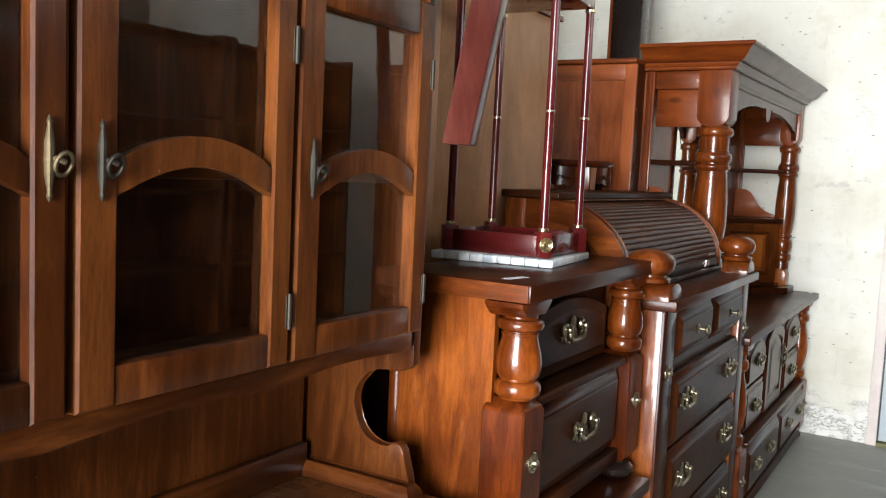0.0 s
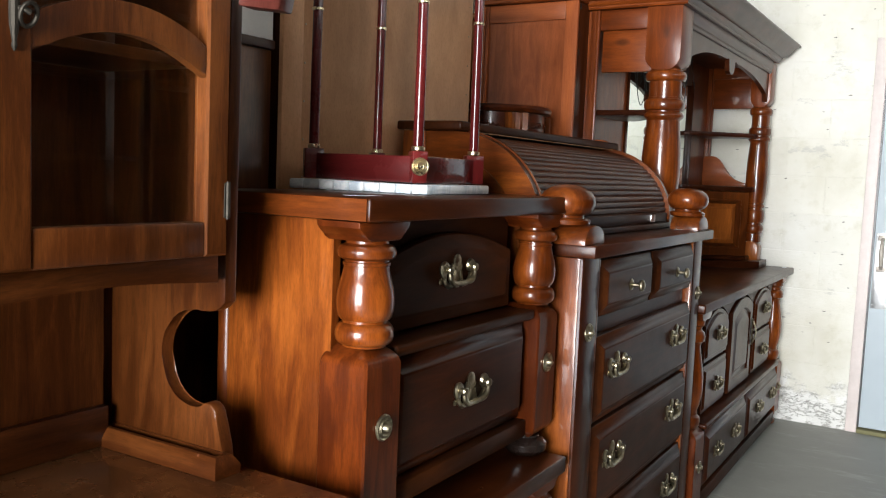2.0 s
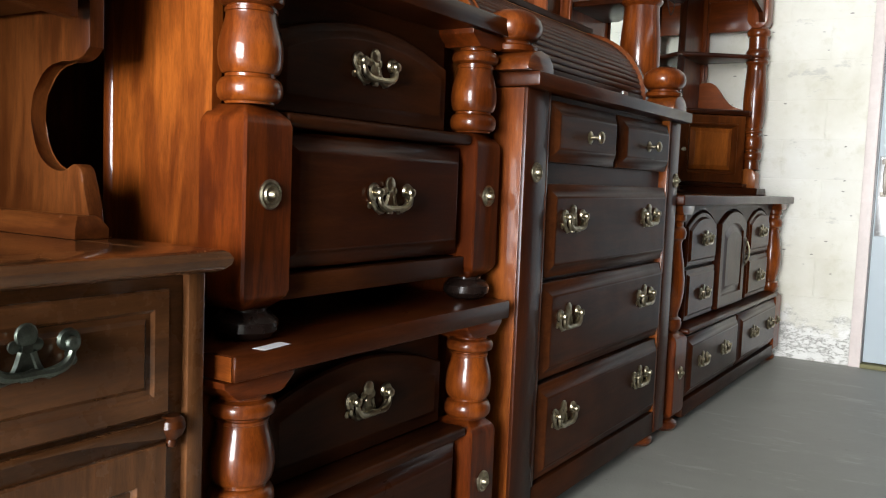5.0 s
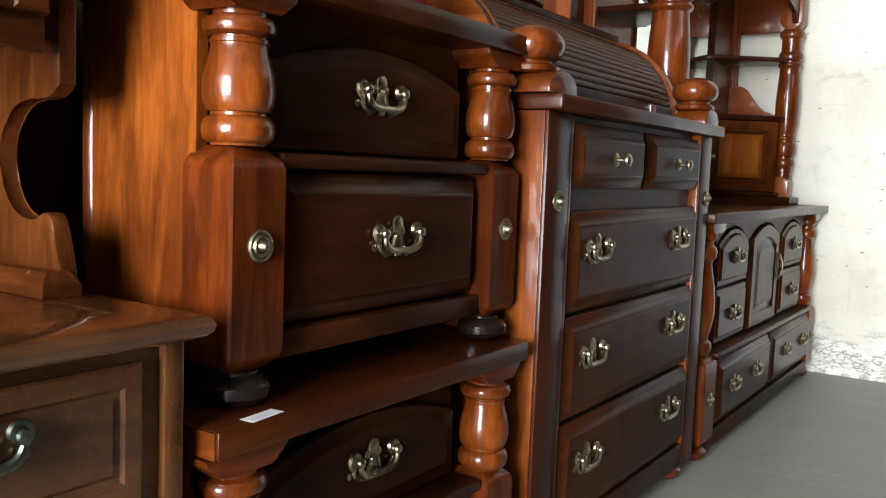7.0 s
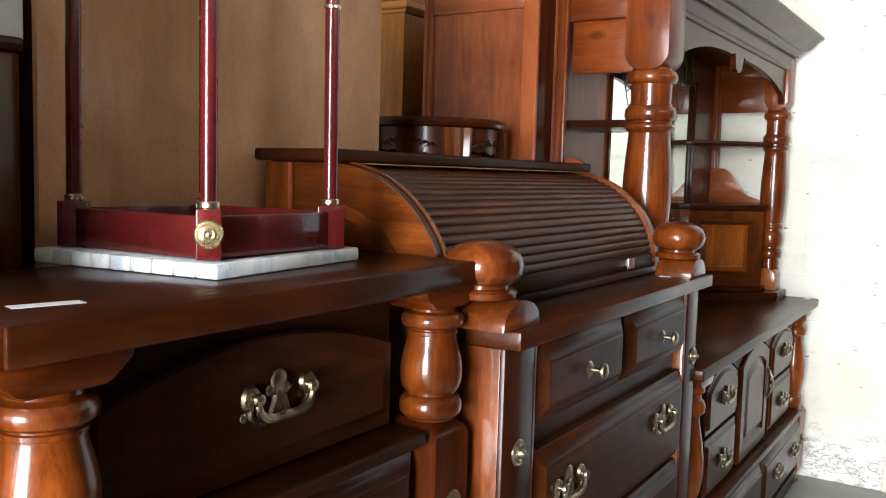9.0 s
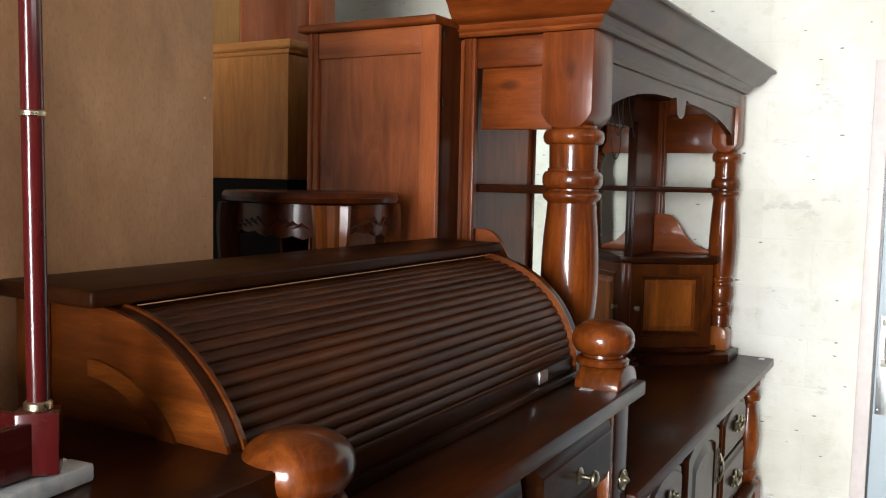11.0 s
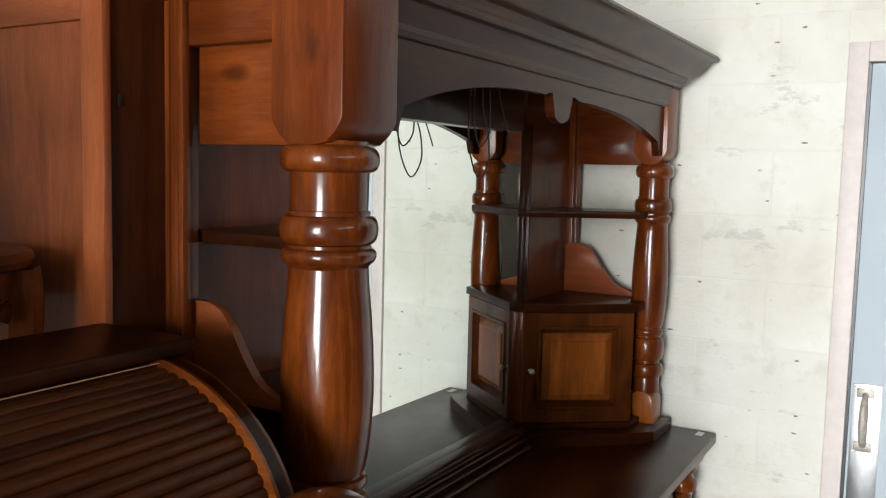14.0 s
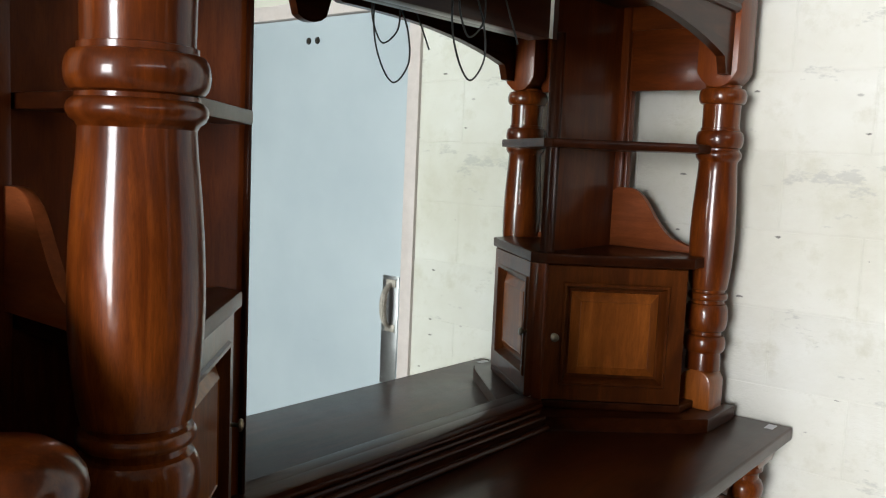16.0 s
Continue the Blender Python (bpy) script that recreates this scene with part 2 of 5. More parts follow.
def make_glass():
    n = Nodes("clear_pane_glass")
    n.set(Base_Color=(0.96, 0.97, 0.96, 1), Roughness=0.0, IOR=1.5, Transmission_Weight=1.0)
    return n.mat


def make_mirror():
    n = Nodes("silvered_mirror")
    n.set(Base_Color=(0.80, 0.85, 0.82, 1), Roughness=0.012, Metallic=1.0)
    return n.mat


def make_marble():
    n = Nodes("white_blue_marble")
    vec = n.coords((1, 1, 1))
    vein = n.noise(vec, 14.0, 6.0, 0.6, 1.2)
    n.set(Base_Color=n.ramp(vein, (0.35, (0.50, 0.58, 0.64)), (0.55, (0.86, 0.88, 0.89))), Roughness=0.35)
    n.bump(vein, 0.2)
    return n.mat


block_paint, concrete, door_paint = make_block_paint(), make_concrete(), make_door_paint()
glass, mirror_glass, marble = make_glass(), make_mirror(), make_marble()
mortar = block_paint


# ---------------------------------------------------------------- mesh helpers
def front(x0):
    """Local across, up, out for a face that looks to +x."""
    return lambda u, v, w: (x0 + w, u, v)


def side(y0):
    """The same for a face that looks to -y; across is x."""
    return lambda u, v, w: (u, y0 - w, v)


def slant(a, b):
    """The same for an upright face from plan point a to b; its outside lies to the right of the way from a to b."""
    d = (Vector(b) - Vector(a)).normalized()
    return lambda u, v, w: (a[0] + d.x * u + d.y * w, a[1] + d.y * u - d.x * w, v)


def box(bm, x0, x1, y0, y1, z0, z1, bevel=0.003, segments=2):
    vs = [bm.verts.new((x, y, z)) for x in (x0, x1) for y in (y0, y1) for z in (z0, z1)]
    quads = ((0, 1, 3, 2), (4, 6, 7, 5), (0, 4, 5, 1), (2, 3, 7, 6), (0, 2, 6, 4), (1, 5, 7, 3))
    fs = [bm.faces.new([vs[i] for i in q]) for q in quads]
    if bevel:
        edges = list({e for f in fs for e in f.edges})
        bmesh.ops.bevel(bm, geom=edges, offset=bevel, segments=segments, affect="EDGES", profile=0.5)
    return bm


def loft(bm, loops, smooth=False):
    """Skin over closed loops of equal length, closed at both ends."""
    rows = [[bm.verts.new(p) for p in loop] for loop in loops]
    k = len(rows[0])
    for a, b in zip(rows, rows[1:]):
        for i in range(k):
            bm.faces.new((a[i], a[(i + 1) % k], b[(i + 1) % k], b[i])).smooth = smooth
    bm.faces.new(rows[0][::-1])
    bm.faces.new(rows[-1])
    return bm


def lathe(bm, cx, cy, profile, segments=28, matrix=None):
    """A turned piece on an upright axis; profile: (z, radius) from one end to the other."""
    loops = []
    for z, r in profile:
        loop = [Vector((cx + r * math.cos(a), cy + r * math.sin(a), z)) for a in (2 * math.pi * i / segments for i in range(segments))]
        loops.append([matrix @ p for p in loop] if matrix else loop)
    return loft(bm, loops, True)


def tube(bm, pts, r, segments=8):
    """A round bar bent along points."""
    pts = [Vector(p) for p in pts]
    loops, up = [], None
    for i, p in enumerate(pts):
        d = (pts[min(i + 1, len(pts) - 1)] - pts[max(i - 1, 0)]).normalized()
        if up is None:
            up = d.orthogonal().normalized()
        up = (up - d * up.dot(d)).normalized()
        across = d.cross(up)
        rr = r[i] if isinstance(r, (list, tuple)) else r
        loops.append([p + rr * (math.cos(a) * up + math.sin(a) * across) for a in (2 * math.pi * k / segments for k in range(segments))])
    return loft(bm, loops, True)


def prism(bm, outline, place, w0, w1, bevel=0.0):
    """A flat piece cut along an outline of (across, up), from depth w0 to w1."""
    a = [bm.verts.new(place(u, v, w0)) for u, v in outline]
    b = [bm.verts.new(place(u, v, w1)) for u, v in outline]
    k = len(outline)
    fa, fb = bm.faces.new(a[::-1]), bm.faces.new(b)
    for i in range(k):
        bm.faces.new((a[i], a[(i + 1) % k], b[(i + 1) % k], b[i]))
    if bevel:
        bmesh.ops.bevel(bm, geom=list(set(fa.edges) | set(fb.edges)), offset=bevel, segments=2, affect="EDGES", profile=0.5)
    return bm


def arched(u0, u1, v0, v1, rise=0.0, n=14):
    """Outline with an arched top: v1 is the height at the crown."""
    pts = [(u0, v0), (u1, v0)]
    for i in range(n + 1):
        s = 1 - 2 * i / n
        pts.append((0.5 * (u0 + u1) + 0.5 * (u1 - u0) * s, v1 - rise * s * s))
    return pts


def panel(bm, place, u0, u1, v0, v1, steps, rise=0.0):
    """A moulded front; steps of (inset, height) from the back outwards."""
    n = 14 if rise else 1
    loops = []
    for inset, w in steps:
        r = rise * (u1 - u0 - 2 * inset) / (u1 - u0)
        loops.append([place(u, v, w) for u, v in arched(u0 + inset, u1 - inset, v0 + inset, v1 - inset, r, n)])
    return loft(bm, loops)


def sweep(bm, path, profile):
    """A moulding that follows a plan path of (x, y), with its outside to the right; profile of (out, z), a closed outline."""
    loops, k = [], len(path)
    for i, p in enumerate(path):
        p = Vector(p)
        d0 = (p - Vector(path[i - 1])).normalized() if i else None
        d1 = (Vector(path[i + 1]) - p).normalized() if i < k - 1 else None
        d0, d1 = d0 or d1, d1 or d0
        n0, n1 = Vector((d0.y, -d0.x)), Vector((d1.y, -d1.x))
        m = (n0 + n1).normalized()
        m = m / max(0.3, m.dot(n0))
        loops.append([(p.x + m.x * o, p.y + m.y * o, z) for o, z in profile])
    return loft(bm, loops)


def bezier(p0, p1, p2, p3, n=8):
    out = []
    for i in range(n + 1):
        t = i / n
        s = 1 - t
        out.append(tuple(s ** 3 * a + 3 * s * s * t * b + 3 * s * t * t * c + t ** 3 * d for a, b, c, d in zip(p0, p1, p2, p3)))
    return out


BASES = {}


def thing(name, x, y, z, label, category, group=""):
    ob = new(name)
    ob.empty_display_size = 0.1
    ob.location = (x, y, z)
    BASES[ob.name] = Vector((x, y, z))
    return tagged(ob, label, category, group)


def part(name, bm, material, parent=None, label=""):
    """Links a bmesh, given in world places, as one mesh object under a thing or a part."""
    bmesh.ops.recalc_face_normals(bm, faces=bm.faces)
    base = BASES[parent.name] if parent else Vector()
    mesh = bpy.data.meshes.new(name)
    lo = Vector([min(v.co[i] for v in bm.verts) for i in range(3)])
    hi = Vector([max(v.co[i] for v in bm.verts) for i in range(3)])
    at = (lo + hi) / 2
    at.z = lo.z
    bmesh.ops.translate(bm, verts=bm.verts, vec=-at)
    bm.to_mesh(mesh)
    bm.free()
    mesh.set_sharp_from_angle(angle=radians(32))
    mesh.materials.append(material)
    ob = new(name, mesh)
    ob.location = at - base
    if parent:
        ob.parent = parent
    BASES[ob.name] = at
    if label:
        ob["label"] = label
    return ob


def again(name, mesh, x, y, z, parent, turn=0.0, label=""):
    """An object on a mesh that others share."""
    ob = new(name, mesh)
    ob.location = Vector((x, y, z)) - (BASES[parent.name] if parent else Vector())
    ob.rotation_euler = (0, 0, turn)
    if parent:
        ob.parent = parent
    BASES[ob.name] = Vector((x, y, z))
    if label:
        ob["label"] = label
    return ob


def mesh_of(name, bm, material):
    bmesh.ops.recalc_face_normals(bm, faces=bm.faces)
    mesh = bpy.data.meshes.new(name)
    bm.to_mesh(mesh)
    bm.free()
    mesh.set_sharp_from_angle(angle=radians(32))
    mesh.materials.append(material)
    return mesh


def structure(name, bm, material, label, category):
    return tagged(part(name, bm, material), label, category, "", "structure")


B = bmesh.new

# ---------------------------------------------------------------- setting
WALL_Y, LEFT_X, RIGHT_X, BACK_Y, TOP_Z = 5.61, -3.6, 5.0, -4.0, 3.5
DOOR_X0, DOOR_X1, DOOR_TOP = -0.073, 0.93, 2.02

bm = box(B(), LEFT_X - 0.3, RIGHT_X + 0.3, BACK_Y - 0.3, WALL_Y + 0.3, FLOOR - 0.15, FLOOR, 0)
structure("floor", bm, concrete, "worn grey-green concrete floor", "floor")
bm = box(B(), -60, 60, -120, BACK_Y - 0.3, FLOOR - 0.2, FLOOR - 0.02, 0)
structure("ground", bm, plain("pale_yard_concrete", (0.30, 0.29, 0.27), 0.8, 0.0, 0.2, 1.0), "pale concrete yard outside the wide doorway", "ground")
bm = box(B(), LEFT_X - 0.3, RIGHT_X + 0.3, BACK_Y - 0.3, WALL_Y + 0.3, TOP_Z, TOP_Z + 0.2, 0)
structure("ceiling", bm, dim_ceiling, "unseen ceiling, kept dark grey to cut bounced light", "ceiling")
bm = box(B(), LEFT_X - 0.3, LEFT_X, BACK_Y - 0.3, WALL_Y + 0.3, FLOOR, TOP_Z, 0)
structure("wall_west", bm, side_wall_paint, "cream wall behind the furniture, dimmed to cut bounced light", "wall")
# The high opening is added only to let the fill lamp in.
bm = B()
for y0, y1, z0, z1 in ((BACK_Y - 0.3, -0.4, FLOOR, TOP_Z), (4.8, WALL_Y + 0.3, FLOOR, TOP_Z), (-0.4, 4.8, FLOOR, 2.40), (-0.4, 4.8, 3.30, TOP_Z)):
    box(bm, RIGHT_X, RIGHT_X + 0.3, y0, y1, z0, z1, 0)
structure("wall_east", bm, side_wall_paint, "unseen cream side wall, dimmed, with an opening for added fill light", "wall")
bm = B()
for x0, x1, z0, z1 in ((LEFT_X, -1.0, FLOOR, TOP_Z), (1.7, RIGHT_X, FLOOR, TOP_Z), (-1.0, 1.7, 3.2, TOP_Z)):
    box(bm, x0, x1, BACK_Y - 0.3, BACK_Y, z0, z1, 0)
structure("wall_south", bm, side_wall_paint, "dimmed cream wall with a wide open doorway", "wall")

# end wall: core with an opening, painted blocks laid on it further down
bm = B()
for x0, x1, z0, z1 in ((LEFT_X, DOOR_X0 - 0.05, FLOOR, TOP_Z), (DOOR_X1 + 0.05, RIGHT_X, FLOOR, TOP_Z), (DOOR_X0 - 0.05, DOOR_X1 + 0.05, DOOR_TOP + 0.05, TOP_Z)):
    box(bm, x0, x1, WALL_Y + 0.0019, WALL_Y + 0.25, z0, z1, 0)
wall_north = structure("wall_north", bm, mortar, "cream-painted concrete block wall, chipped and scuffed", "wall")


def steel_door():
    door = thing("door_1", DOOR_X0, WALL_Y, FLOOR, "closed pale blue-grey steel door in a chipped pinkish frame", "door")
    door["kind"] = "structure"
    bm = B()
    y0, y1 = WALL_Y - 0.012, WALL_Y + 0.2
    for x0, x1, z0, z1 in ((DOOR_X0 - 0.055, DOOR_X0, FLOOR, DOOR_TOP + 0.058), (DOOR_X1, DOOR_X1 + 0.055, FLOOR, DOOR_TOP + 0.058), (DOOR_X0, DOOR_X1, DOOR_TOP, DOOR_TOP + 0.058)):
        box(bm, x0, x1, y0, y1, z0, z1, 0.003)
    part("door_frame", bm, frame_paint, door, "pale pinkish painted steel frame")
    # Black strip drawn for the shaded gap between frame and leaf.
    part("seal", box(B(), DOOR_X0 + 0.0002, DOOR_X0 + 0.0085, WALL_Y + 0.001, WALL_Y + 0.03, FLOOR + 0.03, DOOR_TOP - 0.004, 0), gap_black, door, "black strip painted in for the dark door gap")
    leaf = part("door_leaf", box(B(), DOOR_X0 + 0.009, DOOR_X1 - 0.004, WALL_Y + 0.006, WALL_Y + 0.05, FLOOR + 0.03, DOOR_TOP - 0.004, 0.002), door_paint, door)
    part("threshold", box(B(), DOOR_X0, DOOR_X1, WALL_Y - 0.02, WALL_Y + 0.12, FLOOR, FLOOR + 0.022, 0.004), plain("mossy_sill", (0.16, 0.15, 0.07), 0.8), door, "dirty yellowish sill")
    px0, px1 = DOOR_X0 + 0.016, DOOR_X0 + 0.095
    plate = part("pull_plate", box(B(), px0, px1, WALL_Y + 0.001, WALL_Y + 0.006, 0.665, 1.066, 0.001), steel, door, "scratched steel pull plate")
    cx = 0.5 * (px0 + px1) - 0.004
    bm = B()
    tube(bm, [(cx, WALL_Y + 0.002, 1.035)] + bezier((cx, WALL_Y - 0.012, 1.03), (cx, WALL_Y - 0.05, 1.02), (cx, WALL_Y - 0.05, 0.90), (cx, WALL_Y - 0.012, 0.885), 10) + [(cx, WALL_Y + 0.002, 0.88)], [0.010] + [0.009 + 0.004 * math.sin(math.pi * i / 10) for i in range(11)] + [0.010], 10)
    for z in (1.04, 0.875):
        box(bm, cx - 0.024, cx + 0.024, WALL_Y - 0.004, WALL_Y + 0.001, z - 0.014, z + 0.014, 0.003)
    part("pull_handle", bm, plain("chipped_pale_paint", (0.40, 0.36, 0.31), 0.45, 0.2, 0.6, 28.0, 0.2), plate, "pull handle with chipped pale paint")
    bm = B()
    for dx in (0.010, 0.073):
        for z in (1.055, 0.86, 0.685):
            lathe(bm, px0 + dx, 0, [(0, 0.0045), (0.002, 0.003)], 8, Matrix.Translation((0, WALL_Y + 0.001, z)) @ Matrix.Rotation(math.pi / 2, 4, "X") @ Matrix.Translation((0, 0, 0)))
    part("screws", bm, steel, plate)
    bm = B()
    for dx in (0.0, 0.05):
        lathe(bm, 0.42 + dx, 0, [(0, 0.014), (0.004, 0.012)], 12, Matrix.Translation((0, WALL_Y + 0.006, 1.93)) @ Matrix.Rotation(math.pi / 2, 4, "X"))
    part("bolt_heads", bm, dull_iron, door)


steel_door()

# ---------------------------------------------------------------- fittings shared by the furniture


def swirl(cu, cv, r0, turns, start, n=14, w=0.004, flip=1):
    pts = []
    for i in range(n + 1):
        t = i / n
        a = start + flip * turns * 2 * math.pi * t
        r = r0 * (1 - 0.72 * t)
        pts.append((w, cu + r * math.cos(a), cv + r * math.sin(a)))
    return pts


def make_pull(width, material):
    """Pierced scroll pull: lobed back plate with a heavy hanging bail; faces +x, centred on its own middle."""
    k = width / 0.09
    bm = B()
    turn = Matrix.Rotation(math.pi / 2, 4, "Y")

    def disc(u, v, r, w=0.0, high=0.5):
        m = Matrix.Translation((w * k, u * k, v * k)) @ turn
        lathe(bm, 0, 0, [(z * r * k, q * r * k) for z, q in ((0, 0.92), (0.22, 1.0), (0.36, 0.86), (high * 0.8, 0.6), (high, 0.25), (high, 0.02))], 14, m)

    disc(0.0, 0.0195, 0.0102)
    for s in (-1, 1):
        disc(s * 0.0098, 0.0110, 0.0056)
        tube(bm, [(w * k, u * k, v * k) for w, u, v in swirl(s * 0.0355, 0.0105, 0.0100, 1.35, -math.pi / 2, 18, 0.003, s)], 0.0037 * k, 6)
        disc(s * 0.0415, -0.0070, 0.0046)
        disc(s * 0.0205, -0.0165, 0.0034)
        tube(bm, [(0.003 * k, s * u * k, v * k) for u, v in bezier((0.036, 0.001), (0.041, -0.004), (0.030, -0.015), (0.020, -0.0150), 7) + bezier((0.020, -0.0150), (0.010, -0.0150), (0.008, -0.004), (0.0045, 0.006), 6)[1:]], 0.0036 * k, 6)
        m = Matrix.Translation((0, s * 0.0345 * k, 0.0095 * k)) @ turn
        lathe(bm, 0, 0, [(z * k, r * k) for z, r in ((0, 0.0066), (0.004, 0.0068), (0.006, 0.0040), (0.010, 0.0040), (0.012, 0.0064), (0.015, 0.0054), (0.017, 0.001))], 12, m)
    outline = [(-0.0050, -0.0185), (0.0050, -0.0185), (0.0062, -0.008), (0.0042, 0.004), (0.0050, 0.012), (-0.0050, 0.012), (-0.0042, 0.004), (-0.0062, -0.008)]
    prism(bm, [(u * k, v * k) for u, v in outline], lambda u, v, w: (w, u, v), 0.0, 0.004 * k, 0.0008 * k)
    bail = bezier((-0.0345, 0.0085), (-0.0350, -0.0110), (-0.0200, -0.0120), (0.0, -0.0105), 9) + bezier((0.0, -0.0105), (0.0200, -0.0120), (0.0350, -0.0110), (0.0345, 0.0085), 9)[1:]
    mid = (len(bail) - 1) / 2
    radii = [(0.0027 + 0.0018 * math.sin(math.pi * min(i, 2 * mid - i) / mid) + 0.0018 * math.exp(-((i - mid) / 0.7) ** 2)) * k for i in range(len(bail))]
    tube(bm, [(0.0115 * k, u * k, v * k) for u, v in bail], radii, 8)
    return mesh_of("scroll_pull", bm, material)


def make_rosette(radius, material):
    bm = B()
    m = Matrix.Rotation(math.pi / 2, 4, "Y")
    prof = ((0, 1.0), (0.10, 1.0), (0.22, 0.90), (0.14, 0.80), (0.14, 0.70), (0.30, 0.60), (0.20, 0.48), (0.20, 0.40), (0.5, 0.32), (0.66, 0.18), (0.7, 0.02))
    lathe(bm, 0, 0, [(z * radius, r * radius) for z, r in prof], 24, m)
    return mesh_of("rosette", bm, material)


def make_knob(radius, material):
    bm = B()
    m = Matrix.Rotation(math.pi / 2, 4, "Y")
    prof = ((0, 1.0), (0.14, 1.04), (0.26, 0.92), (0.34, 0.62), (0.50, 0.34), (1.45, 0.32), (1.62, 0.46), (1.72, 0.90), (1.95, 1.02), (2.20, 0.92), (2.42, 0.5), (2.46, 0.02))
    lathe(bm, 0, 0, [(z * radius, r * radius) for z, r in prof], 18, m)
    return mesh_of("knob", bm, material)


pull_mesh, small_pull, pewter_pull = make_pull(0.134, brass), make_pull(0.114, brass), make_pull(0.132, pewter)
rosette_mesh, knob_mesh, tiny_knob = make_rosette(0.024, brass), make_knob(0.0165, brass), make_knob(0.0105, brass)

RAISED = ((0, 0), (0, 0.007), (0.003, 0.010), (0.014, 0.014), (0.030, 0.0255), (0.034, 0.0275), (0.038, 0.0275))
LIPPED = ((0, 0), (0, 0.010), (0.003, 0.013), (0.016, 0.013), (0.024, 0.021), (0.028, 0.021))


def bun(x, y, z0, z1, r):
    h = z1 - z0
    return lathe(B(), x, y, [(z0, r * 0.55), (z0 + 0.08 * h, r * 0.8), (z0 + 0.3 * h, r), (z0 + 0.6 * h, r), (z0 + 0.85 * h, r * 0.78), (z0 + 0.9 * h, r * 0.62), (z1, r * 0.62)], 24)


def stocky_baluster(x, y, z0, z1, r):
    """Thick turned vase between two rings."""
    h = z1 - z0
    prof = ((0, 0.74), (0.018, 0.76), (0.026, 0.86), (0.055, 0.96), (0.10, 1.0), (0.15, 0.99), (0.19, 0.93), (0.215, 0.84), (0.222, 0.76), (0.246, 0.76), (0.252, 0.84), (0.275, 0.90),
            (0.32, 0.955), (0.39, 0.99), (0.46, 0.985), (0.54, 0.94), (0.62, 0.865), (0.69, 0.795), (0.735, 0.765), (0.748, 0.765), (0.754, 0.80), (0.782, 0.80), (0.788, 0.74), (0.802, 0.74),
            (0.810, 0.86), (0.830, 0.96), (0.868, 1.0), (0.905, 0.98), (0.935, 0.90), (0.946, 0.78), (0.956, 0.72), (1.0, 0.72))
    return lathe(B(), x, y, [(z0 + a * h, b * r) for a, b in prof], 36)


def corner_post(u0, u1, v0, v1, place, w0, w1, cut=0.032):
    """Square post whose ends round in on every side towards the turned pieces."""
    steps = [(cut * 0.82, v0)] + [(cut * (1 - math.sin(math.pi / 2 * q)) * 0.82, v0 + cut * q) for q in (0.2, 0.45, 0.7, 1.0)]
    steps += [(i, v1 - (v - v0)) for i, v in steps[::-1]]
    b = 0.004
    loops = []
    for i, v in steps:
        a0, a1, c0, c1 = u0 + i, u1 - i, w0 + i * 0.3, w1 - i
        ring = [(a0 + b, c0), (a1 - b, c0), (a1, c0 + b), (a1, c1 - b), (a1 - b, c1), (a0 + b, c1), (a0, c1 - b), (a0, c0 + b)]
        loops.append([place(u, v, w) for u, w in ring])
    return loft(B(), loops)


# ---------------------------------------------------------------- two stacked nightstands


